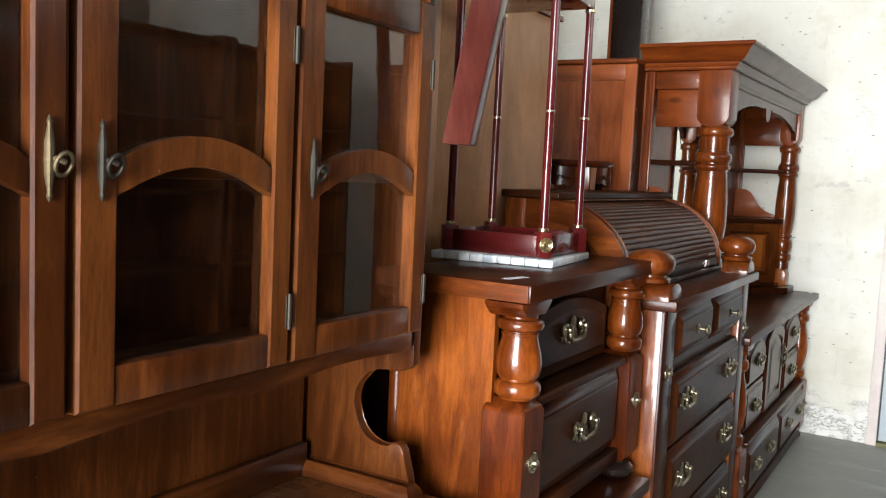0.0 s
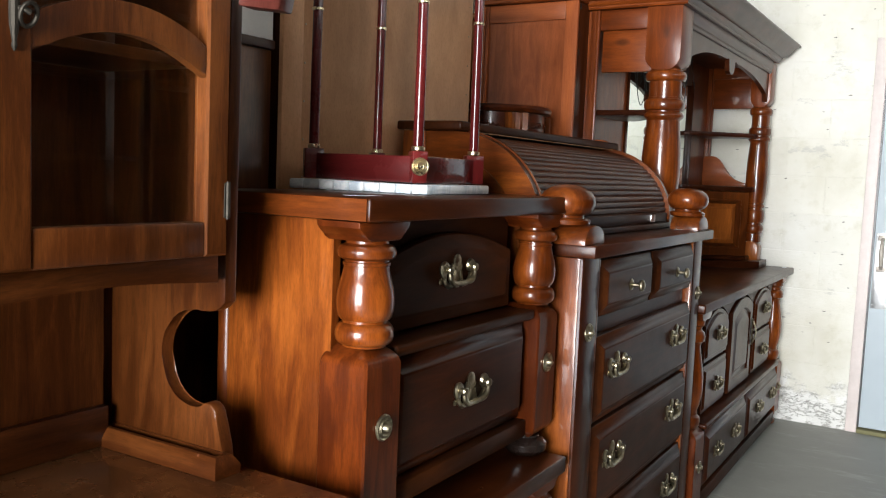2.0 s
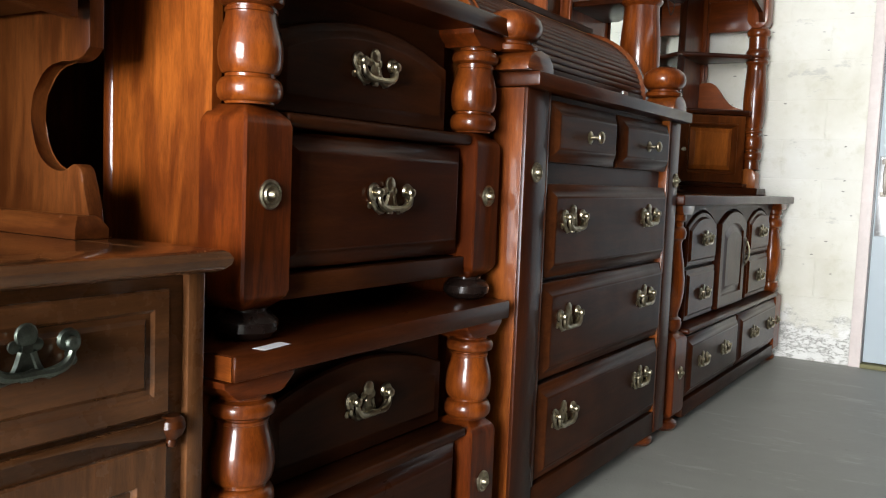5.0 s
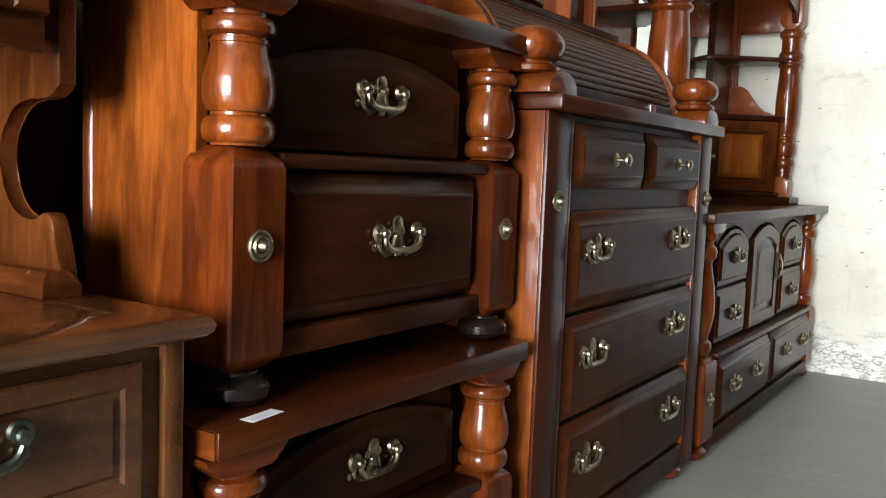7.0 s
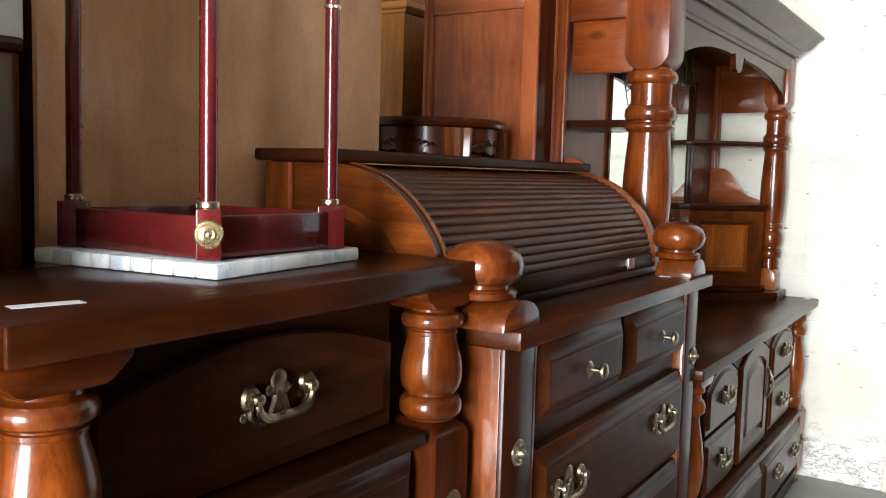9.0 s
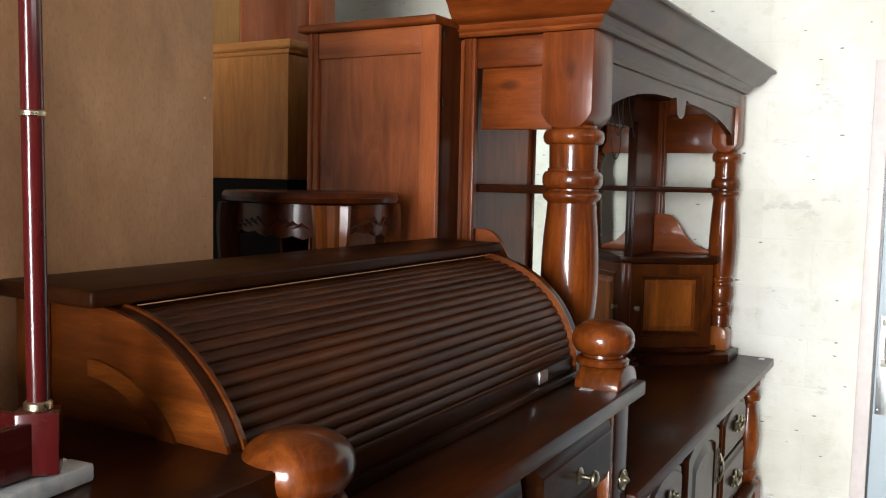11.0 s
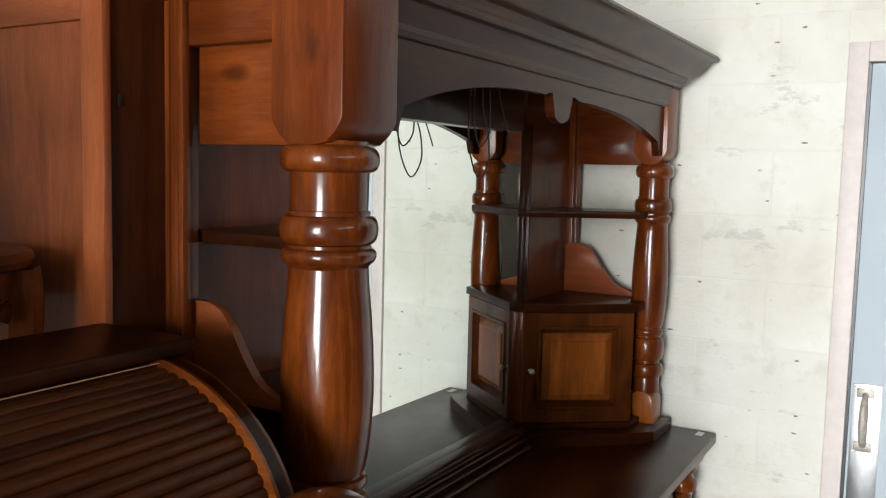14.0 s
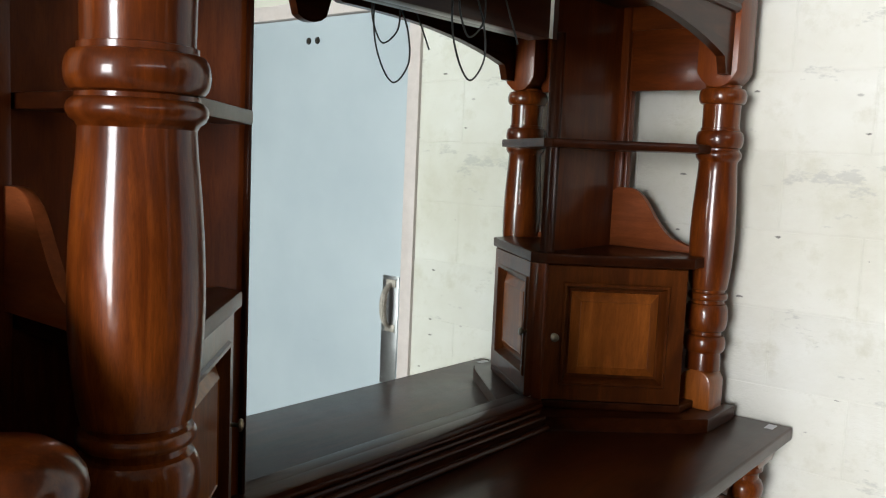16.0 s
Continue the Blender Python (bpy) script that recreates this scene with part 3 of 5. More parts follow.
def nightstand(x, y, top, bottom, label):
    """x, y: front left corner of the post; bottom: what its feet stand on."""
    t = thing("nightstand", x - 0.2, y + 0.4, bottom, label, "nightstand", "stacked nightstands")
    width, back = 0.80, x - 0.345
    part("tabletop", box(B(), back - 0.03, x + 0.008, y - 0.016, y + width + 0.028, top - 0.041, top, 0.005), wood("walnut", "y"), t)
    # Orange strip paints the lit end of the otherwise dark top.
    part("end_edge", box(B(), back - 0.026, x + 0.003, y - 0.0195, y - 0.0155, top - 0.039, top - 0.002, 0), wood("pine", "x"), t, "knotty end of the top, painted orange as lit")
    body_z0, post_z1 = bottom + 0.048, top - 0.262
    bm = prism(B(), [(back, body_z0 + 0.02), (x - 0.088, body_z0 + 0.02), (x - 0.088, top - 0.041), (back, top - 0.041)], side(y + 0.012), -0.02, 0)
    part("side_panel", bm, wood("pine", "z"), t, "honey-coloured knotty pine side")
    bm = box(B(), back, x - 0.10, y + width - 0.032, y + width - 0.012, body_z0 + 0.02, top - 0.041, 0)
    part("side_panel", bm, wood("pine", "z"), t)
    bm = B()
    lathe(bm, back - 0.004, y + 0.028, [(body_z0, 0.021), (top - 0.041, 0.021)], 16)
    box(bm, back - 0.02, back, y + 0.03, y + width - 0.03, body_z0, top - 0.041, 0.002)
    part("back_panel", bm, wood("pine", "z"), t)
    for py in (y, y + width - 0.108):
        post = part("corner_post", corner_post(py, py + 0.108, body_z0, post_z1, front(x), -0.105, 0.0), wood("post", "z"), t, "pine corner post with scooped ends")
        again("rosette", rosette_mesh, x + 0.001, py + 0.054, top - 0.403, post, 0, "round brass rosette")
        part("baluster", stocky_baluster(x - 0.045, py + 0.052, post_z1, top - 0.072, 0.0525), wood("turned", "z"), t, "glossy turned baluster")
        cy, z1 = py + 0.052, top - 0.041
        outline = [(cy - 0.045, z1 - 0.034), (cy - 0.05, z1 - 0.026), (cy - 0.062, z1 - 0.022), (cy - 0.075, z1 - 0.010), (cy - 0.077, z1), (cy + 0.077, z1), (cy + 0.075, z1 - 0.010), (cy + 0.062, z1 - 0.022), (cy + 0.05, z1 - 0.026), (cy + 0.045, z1 - 0.034)]
        part("capital", prism(B(), outline, front(x - 0.006), -0.092, 0, 0.003), wood("post", "y"), t)
        part("bun_foot", bun(x - 0.046, py + 0.054, bottom, body_z0 + 0.003, 0.053), wood("ebony", "z"), t, "dark lacquered bun foot")
        part("bun_foot", bun(back + 0.04, py + 0.054, bottom, body_z0 + 0.003, 0.040), wood("ebony", "z"), t)
    y0, y1 = y + 0.108, y + width - 0.108
    bm = B()
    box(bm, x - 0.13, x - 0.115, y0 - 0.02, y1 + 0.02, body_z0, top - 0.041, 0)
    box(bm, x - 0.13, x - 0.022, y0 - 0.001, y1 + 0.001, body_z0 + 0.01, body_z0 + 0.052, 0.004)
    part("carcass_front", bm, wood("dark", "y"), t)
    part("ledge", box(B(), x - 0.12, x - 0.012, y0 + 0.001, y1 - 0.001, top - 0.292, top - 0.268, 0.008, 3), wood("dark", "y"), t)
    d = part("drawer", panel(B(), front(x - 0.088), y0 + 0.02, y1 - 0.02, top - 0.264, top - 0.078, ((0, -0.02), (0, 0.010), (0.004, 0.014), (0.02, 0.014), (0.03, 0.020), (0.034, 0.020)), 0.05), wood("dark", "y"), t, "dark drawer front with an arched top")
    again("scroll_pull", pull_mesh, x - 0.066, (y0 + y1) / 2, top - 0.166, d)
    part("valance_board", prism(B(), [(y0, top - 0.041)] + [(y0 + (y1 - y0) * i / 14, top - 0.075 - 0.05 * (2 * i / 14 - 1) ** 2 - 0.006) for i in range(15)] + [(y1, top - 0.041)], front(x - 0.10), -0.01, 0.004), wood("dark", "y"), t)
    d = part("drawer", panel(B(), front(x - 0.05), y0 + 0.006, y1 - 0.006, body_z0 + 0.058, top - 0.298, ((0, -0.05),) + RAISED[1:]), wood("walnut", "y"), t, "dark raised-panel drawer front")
    again("scroll_pull", pull_mesh, x - 0.020, (y0 + y1) / 2, top - 0.412, d)
    return t


LOW_TOP = 0.598
nightstand(-0.475, 1.690, LOW_TOP, FLOOR, "dark pine nightstand with turned balusters, carrying another nightstand")
nightstand(-0.517, 1.733, 1.237, LOW_TOP, "pine nightstand with glossy balusters stacked on another nightstand")

# ---------------------------------------------------------------- chest of drawers with a roll-top cabinet on it


def chest_of_drawers():
    y0, y1, xf, top = 2.565, 3.70, -0.47, 1.122
    t = thing("chest_of_drawers", -0.7, 3.1, FLOOR, "dark-stained tall chest of drawers, posts painted orange on the lit side", "chest of drawers")
    part("top_board", box(B(), -1.0, xf + 0.035, y0 - 0.012, y1 + 0.008, top - 0.034, top, 0.005), wood("walnut", "y"), t)
    for a, b in ((y0, y0 + 0.115), (y1 - 0.10, y1)):
        # Walnut post and orange strip put shaded front and lit side into colour.
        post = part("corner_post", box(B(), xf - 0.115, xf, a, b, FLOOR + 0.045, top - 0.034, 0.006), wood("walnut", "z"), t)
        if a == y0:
            part("side_strip", box(B(), xf - 0.113, xf - 0.008, a - 0.004, a - 0.0006, FLOOR + 0.047, top - 0.036, 0.001), wood("pine", "z"), post, "orange strip painted as the lit side of the post")
        again("rosette", rosette_mesh, xf + 0.001, (a + b) / 2 + (0 if a == y0 else 0.018), 0.893, post, 0, "round brass rosette")
        c = (a + b) / 2 + (-0.035 if a == y0 else -0.032)
        z = top
        outline = [(c - 0.066, z)] + [(c - 0.066 * math.cos(s), z + 0.008 + 0.040 * math.sin(s)) for s in (0.0, 0.3, 0.6, 0.9, 1.2, 1.57, 1.94, 2.24, 2.54, 2.84, 3.14)] + [(c + 0.066, z)]
        part("finial_base", prism(B(), outline, front(xf + 0.02), -0.10, 0.0, 0.004), wood("pine", "y"), t, "rounded orange finial block")
        zz, fx = z + 0.044, xf - (0.060 if a == y0 else 0.040)
        shape = ((0, 0.050), (0.004, 0.058), (0.014, 0.060), (0.019, 0.054), (0.020, 0.044), (0.026, 0.043), (0.027, 0.050), (0.033, 0.060), (0.044, 0.0675), (0.058, 0.0705), (0.072, 0.068), (0.084, 0.060), (0.094, 0.045), (0.100, 0.026), (0.102, 0.004))
        part("ball_finial", lathe(B(), fx, c, [(zz + q, r) for q, r in shape], 40), wood("turned", "z"), t, "glossy turned ball finial")
    for a in (y0, y1 - 0.022):
        part("side_panel", box(B(), -0.985, xf - 0.115, a, a + 0.022, FLOOR + 0.045, top - 0.034, 0.001), wood("cherry", "z"), t)
    part("back_panel", box(B(), -0.995, -0.985, y0, y1, FLOOR + 0.06, top - 0.034, 0), wood("plywood", "z"), t)
    a, b = y0 + 0.115, y1 - 0.10
    bm = box(B(), xf - 0.06, xf - 0.03, a - 0.02, b + 0.02, FLOOR + 0.05, top - 0.034, 0)
    part("face_board", bm, wood("dark", "y"), t)
    part("bottom_rail", box(B(), xf - 0.04, xf - 0.004, a, b, FLOOR + 0.045, 0.108, 0.004), wood("dark", "y"), t)
    for e in (a, b - 0.014):
        part("face_stile", box(B(), xf - 0.035, xf - 0.003, e, e + 0.014, 0.108, top - 0.034, 0.002), wood("pine", "z"), t, "orange inner edge")
    m = (a + b) / 2
    for u0, u1 in ((a + 0.016, m - 0.012), (m + 0.012, b - 0.016)):
        d = part("drawer", panel(B(), front(xf - 0.018), u0, u1, 0.920, 1.072, ((0, -0.01),) + RAISED[1:]), wood("dark", "y"), t)
        again("knob", knob_mesh, xf + 0.008, (u0 + u1) / 2, 0.992, d, 0, "brass knob")
    for v0, v1 in ((0.632, 0.868), (0.374, 0.620), (0.116, 0.362)):
        d = part("drawer", panel(B(), front(xf - 0.018), a + 0.016, b - 0.016, v0, v1, ((0, -0.01),) + RAISED[1:]), wood("dark", "y"), t, "wide dark raised-panel drawer front")
        for yy in (2.825, 3.395):
            again("scroll_pull", pull_mesh, xf + 0.009, yy, (v0 + v1) / 2 + 0.022, d)
    for yy in (y0 + 0.055, y1 - 0.11):
        part("bun_foot", bun(xf - 0.055, yy, FLOOR, FLOOR + 0.05, 0.052), wood("turned", "z"), t, "turned bun foot")
        part("bun_foot", bun(-0.93, yy, FLOOR, FLOOR + 0.05, 0.045), wood("turned", "z"), t)


def roll_top():
    y0, y1, z0 = 2.535, 3.655, 1.124
    t = thing("roll_top_cabinet", -0.8, 3.1, z0, "roll-top desk cabinet with a closed ribbed tambour, standing on a chest", "roll-top cabinet")
    cx, cz, rx, rz = -0.845, z0 + 0.028, 0.262, 0.240

    def arc(k, n=16):
        return [(cx + rx * k * math.cos(a), cz + rz * k * math.sin(a)) for a in (math.pi / 2 * i / n for i in range(n + 1))]

    for yy, s in ((y0, 1), (y1, -1)):
        outline = [(-0.985, z0), (cx + rx * 1.02, z0)] + arc(1.02) + [(-0.985, cz + rz * 1.02)]
        # Pine face and walnut edge put lit and shaded sides into colour.
        wall = part("end_panel", prism(B(), outline, side(yy), -0.024 if s > 0 else 0, -0.006 if s > 0 else 0.024, 0.002), wood("walnut", "x"), t, "quarter-round end")
        face = [(u, v - 0.001) for u, v in outline]
        part("face_board", prism(B(), face, side(yy), -0.0055 if s > 0 else -0.006, 0.0 if s > 0 else -0.0005, 0.002), wood("pine", "x"), wall, "outer face in honey pine, coloured as lit")
        # Pale strip paints the highlight along the curved edge.
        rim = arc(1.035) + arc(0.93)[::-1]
        part("rim", prism(B(), rim, side(yy), -0.031 if s > 0 else 0.0245, -0.0245 if s > 0 else 0.031, 0.0015), wood("pine", "x"), wall, "pale curved strip painted as a highlight")
        inner = arc(0.72) + arc(0.62)[::-1]
        part("moulding", prism(B(), inner, side(yy), 0.0005 if s > 0 else -0.012, 0.006 if s > 0 else -0.0065, 0.002), wood("pine", "x"), wall)
    part("back_post", box(B(), -0.998, -0.936, y0 - 0.005, y0 - 0.0008, z0, cz + rz * 1.02 - 0.001, 0.0015), wood("pine", "z"), t, "pine post at the back of the end")
    part("post_bead", box(B(), -0.9355, -0.926, y0 - 0.009, y0 - 0.0008, z0, cz + rz * 1.02 - 0.001, 0.003), wood("cedar", "z"), t)
    part("base_board", box(B(), -0.985, cx + rx + 0.012, y0 + 0.031, y1 - 0.031, z0, z0 + 0.018, 0.003), wood("dark", "y"), t)
    n = 19
    for i in range(n):
        a = math.pi / 2 * (i + 0.5) / n + 0.03
        p, o = Vector((cx + rx * 0.955 * math.cos(a), cz + rz * 0.955 * math.sin(a))), Vector((rz * math.cos(a), rx * math.sin(a))).normalized()
        tg = Vector((-o.y, o.x))
        half = math.pi / 2 / n * 0.25 * 0.5 * 0.96
        shape = [(-half, -0.004)] + [(-half * math.cos(math.pi * q / 8), 0.0015 + 0.0068 * math.sin(math.pi * q / 8)) for q in range(9)] + [(half, -0.004)]
        outline = [(p.x + tg.x * u + o.x * w, p.y + tg.y * u + o.y * w) for u, w in shape]
        bm = prism(B(), outline, side(y0 + 0.031), -(y1 - y0 - 0.062), 0)
        for f in bm.faces:
            f.smooth = True
        part("slat", bm, wood("tambour", "y"), t)
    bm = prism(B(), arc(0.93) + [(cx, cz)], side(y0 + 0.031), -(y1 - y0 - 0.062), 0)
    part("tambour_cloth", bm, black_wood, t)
    bm = box(B(), cx + rx * 0.94 - 0.006, cx + rx * 0.94 + 0.016, y0 + 0.032, y1 - 0.032, z0 + 0.018, z0 + 0.052, 0.004)
    part("tambour_rail", bm, wood("dark", "y"), t)
    part("lock_plate", box(B(), cx + rx * 0.94 + 0.014, cx + rx * 0.94 + 0.019, 3.43, 3.475, z0 + 0.022, z0 + 0.048, 0.001), steel, t, "small shiny lock plate")
    part("top_board", box(B(), -1.005, -0.802, y0 - 0.03, y1 + 0.03, cz + rz * 1.02, cz + rz * 1.02 + 0.024, 0.006, 3), wood("dark", "y"), t)
    # Thin bead in pale wood draws the highlight below the top board.
    edge = tube(B(), [(-0.800, y0 + 0.04, cz + rz * 1.02 - 0.002), (-0.800, y1 - 0.04, cz + rz * 1.02 - 0.002)], 0.0010, 6)
    part("worn_bead", edge, wood("plywood", "y"), t, "thin pale bead painted as a highlight under the top")
    part("back_panel", box(B(), -1.0, -0.985, y0, y1, z0, cz + rz * 1.02, 0), wood("plywood", "z"), t)


chest_of_drawers()
roll_top()

# ---------------------------------------------------------------- dresser and its mirror hutch
MID = 4.645


def mirrored(y):
    return 2 * MID - y


def slim_baluster(x, y, z0, z1, r):
    h = z1 - z0
    prof = ((0, 0.72), (0.03, 0.9), (0.07, 0.95), (0.11, 0.9), (0.13, 0.7), (0.16, 0.68), (0.22, 0.84), (0.34, 1.0), (0.46, 1.0), (0.60, 0.86), (0.70, 0.70), (0.75, 0.64), (0.78, 0.7), (0.80, 0.9), (0.845, 0.95), (0.88, 0.86), (0.90, 0.68), (0.93, 0.68), (0.95, 0.86), (1.0, 0.88))
    return lathe(B(), x, y, [(z0 + a * h, b * r) for a, b in prof], 28)


def dresser():
    t = thing("dresser", -0.72, MID, FLOOR, "long dark-stained dresser with arched drawers and turned corner balusters", "dresser")
    top, xl, xu = 0.845, -0.462, -0.500
    part("top_board", box(B(), -0.99, -0.447, 3.715, 5.604, top - 0.036, top, 0.006, 3), wood("walnut", "y"), t)
    y0, y1 = 3.765, 5.53
    for a in (y0, y1 - 0.022):
        part("side_panel", box(B(), -0.97, xu - 0.06, a, a + 0.022, FLOOR + 0.05, top - 0.036, 0.001), wood("cherry", "z"), t)
    part("back_panel", box(B(), -0.982, -0.97, y0, y1, FLOOR + 0.06, top - 0.036, 0), wood("plywood", "y"), t)
    for a, b in ((y0, y0 + 0.13), (y1 - 0.13, y1)):
        post = part("corner_post", corner_post(a, b, FLOOR + 0.048, 0.352, front(xl), -0.11, 0.0), wood("cherry", "z"), t)
        again("rosette", rosette_mesh, xl + 0.001, (a + b) / 2, 0.205, post, 0, "round brass rosette")
        part("baluster", slim_baluster(xl - 0.055, (a + b) / 2, 0.352, 0.775, 0.050), wood("turned", "z"), t, "glossy turned baluster")
        c, z1 = (a + b) / 2, top - 0.036
        part("capital", prism(B(), [(c - 0.05, z1 - 0.034), (c - 0.065, z1 - 0.022), (c - 0.075, z1), (c + 0.075, z1), (c + 0.065, z1 - 0.022), (c + 0.05, z1 - 0.034)], front(xl - 0.004), -0.105, 0, 0.003), wood("turned", "y"), t)
        part("bun_foot", bun(xl - 0.055, c, FLOOR, FLOOR + 0.052, 0.052), wood("turned", "z"), t, "turned bun foot")
        part("bun_foot", bun(-0.92, c, FLOOR, FLOOR + 0.052, 0.045), wood("turned", "z"), t)
    a, b = y0 + 0.13, y1 - 0.13
    bm = B()
    box(bm, xu - 0.07, xu - 0.03, a - 0.03, b + 0.03, 0.30, top - 0.036, 0)
    box(bm, xl - 0.06, xl - 0.03, a - 0.02, b + 0.02, FLOOR + 0.05, 0.33, 0)
    part("face_board", bm, wood("dark", "y"), t)
    part("ledge", box(B(), xu - 0.06, xl + 0.006, a, b, 0.334, 0.356, 0.008, 3), wood("walnut", "y"), t)
    part("bottom_rail", box(B(), xl - 0.04, xl - 0.002, a, b, FLOOR + 0.036, 0.082, 0.004), wood("dark", "y"), t)
    # upper apron with arches over the drawers
    spans = ((3.955, 4.345), (4.385, 4.845), (4.885, 5.305))
    lower = [(a, top - 0.036)]
    for u0, u1 in spans:
        lower += [(u0 - 0.012, 0.725)] + [(u0 + (u1 - u0) * i / 10, 0.785 - 0.055 * (2 * i / 10 - 1) ** 2 + 0.004) for i in range(11)] + [(u1 + 0.012, 0.725)]
    lower += [(b, top - 0.036)]
    part("apron", prism(B(), lower, front(xu - 0.03), 0.0, 0.022, 0.002), wood("dark", "y"), t)
    for (u0, u1), n in zip(spans, (0, 1, 0)):
        if n:
            d = part("cupboard_door", panel(B(), front(xu - 0.012), u0 + 0.02, u1 - 0.02, 0.368, 0.778, ((0, -0.02), (0, 0.012), (0.004, 0.016), (0.05, 0.016), (0.056, 0.008), (0.066, 0.008), (0.088, 0.018), (0.092, 0.018)), 0.052), wood("walnut", "z"), t, "arched raised-panel cupboard door")
            bm = B()
            tube(bm, [(xu + 0.012 + 0.014 * math.sin(math.pi * i / 8), u1 - 0.032, 0.54 + 0.10 * i / 8) for i in range(9)], 0.004, 8)
            tube(bm, [(xu + 0.008, u1 - 0.032 + q, 0.53 + r) for q, r in ((0, 0), (0.008, 0.012), (-0.006, 0.03), (0.006, 0.055), (-0.006, 0.08), (0.008, 0.10), (0, 0.125))], 0.003, 6)
            part("drop_pull", bm, brass, d, "upright brass scroll pull")
        else:
            d = part("drawer", panel(B(), front(xu - 0.014), u0 + 0.006, u1 - 0.006, 0.577, 0.778, ((0, -0.02),) + LIPPED[1:], 0.052), wood("walnut", "y"), t, "small arched drawer front")
            again("scroll_pull", small_pull, xu + 0.010, (u0 + u1) / 2 + 0.012, 0.672, d)
            d = part("drawer", panel(B(), front(xu - 0.014), u0 + 0.006, u1 - 0.006, 0.370, 0.563, ((0, -0.02),) + LIPPED[1:]), wood("walnut", "y"), t, "small drawer front")
            again("scroll_pull", small_pull, xu + 0.010, (u0 + u1) / 2 + 0.012, 0.460, d)
    for u0, u1, pulls in ((a + 0.012, MID - 0.012, (4.08, 4.395)), (MID + 0.012, b - 0.012, (4.90, 5.232))):
        d = part("drawer", panel(B(), front(xl - 0.018), u0, u1, 0.095, 0.322, ((0, -0.01),) + RAISED[1:]), wood("walnut", "y"), t, "wide dark raised-panel drawer front")
        for yy in pulls:
            again("scroll_pull", small_pull, xl + 0.009, yy, 0.213, d)


def bead(z1, z0, r_in, r_out, n=8):
    """Profile of a half-round ring between two heights, from the top down."""
    return [(z1 + (z0 - z1) * (1 - math.cos(math.pi * i / n)) / 2, r_in + (r_out - r_in) * math.sin(math.pi * i / n) ** 0.8) for i in range(n + 1)]


COLUMN = [(1.714, 0.058), (1.708, 0.058)] + bead(1.706, 1.666, 0.062, 0.0775) + [(1.664, 0.0615), (1.608, 0.0605), (1.607, 0.064), (1.601, 0.064)]
COLUMN += bead(1.600, 1.556, 0.064, 0.0770) + [(1.555, 0.066), (1.550, 0.066)] + [(1.549, 0.069), (1.545, 0.073), (1.540, 0.0748), (1.534, 0.0742), (1.528, 0.071), (1.524, 0.0655), (1.519, 0.0625)]
COLUMN += [(1.490, 0.0642), (1.450, 0.0682), (1.400, 0.0718), (1.350, 0.0737), (1.320, 0.0738), (1.294, 0.0730), (1.250, 0.0700), (1.215, 0.0655), (1.194, 0.061), (1.192, 0.056), (1.186, 0.056)]
COLUMN += bead(1.185, 1.166, 0.058, 0.066, 6) + [(1.165, 0.056), (1.158, 0.056)] + bead(1.157, 1.084, 0.056, 0.0715) + [(1.083, 0.054), (1.074, 0.054)] + bead(1.073, 1.028, 0.056, 0.070) + [(1.027, 0.055), (1.008, 0.058), (0.980, 0.058)]


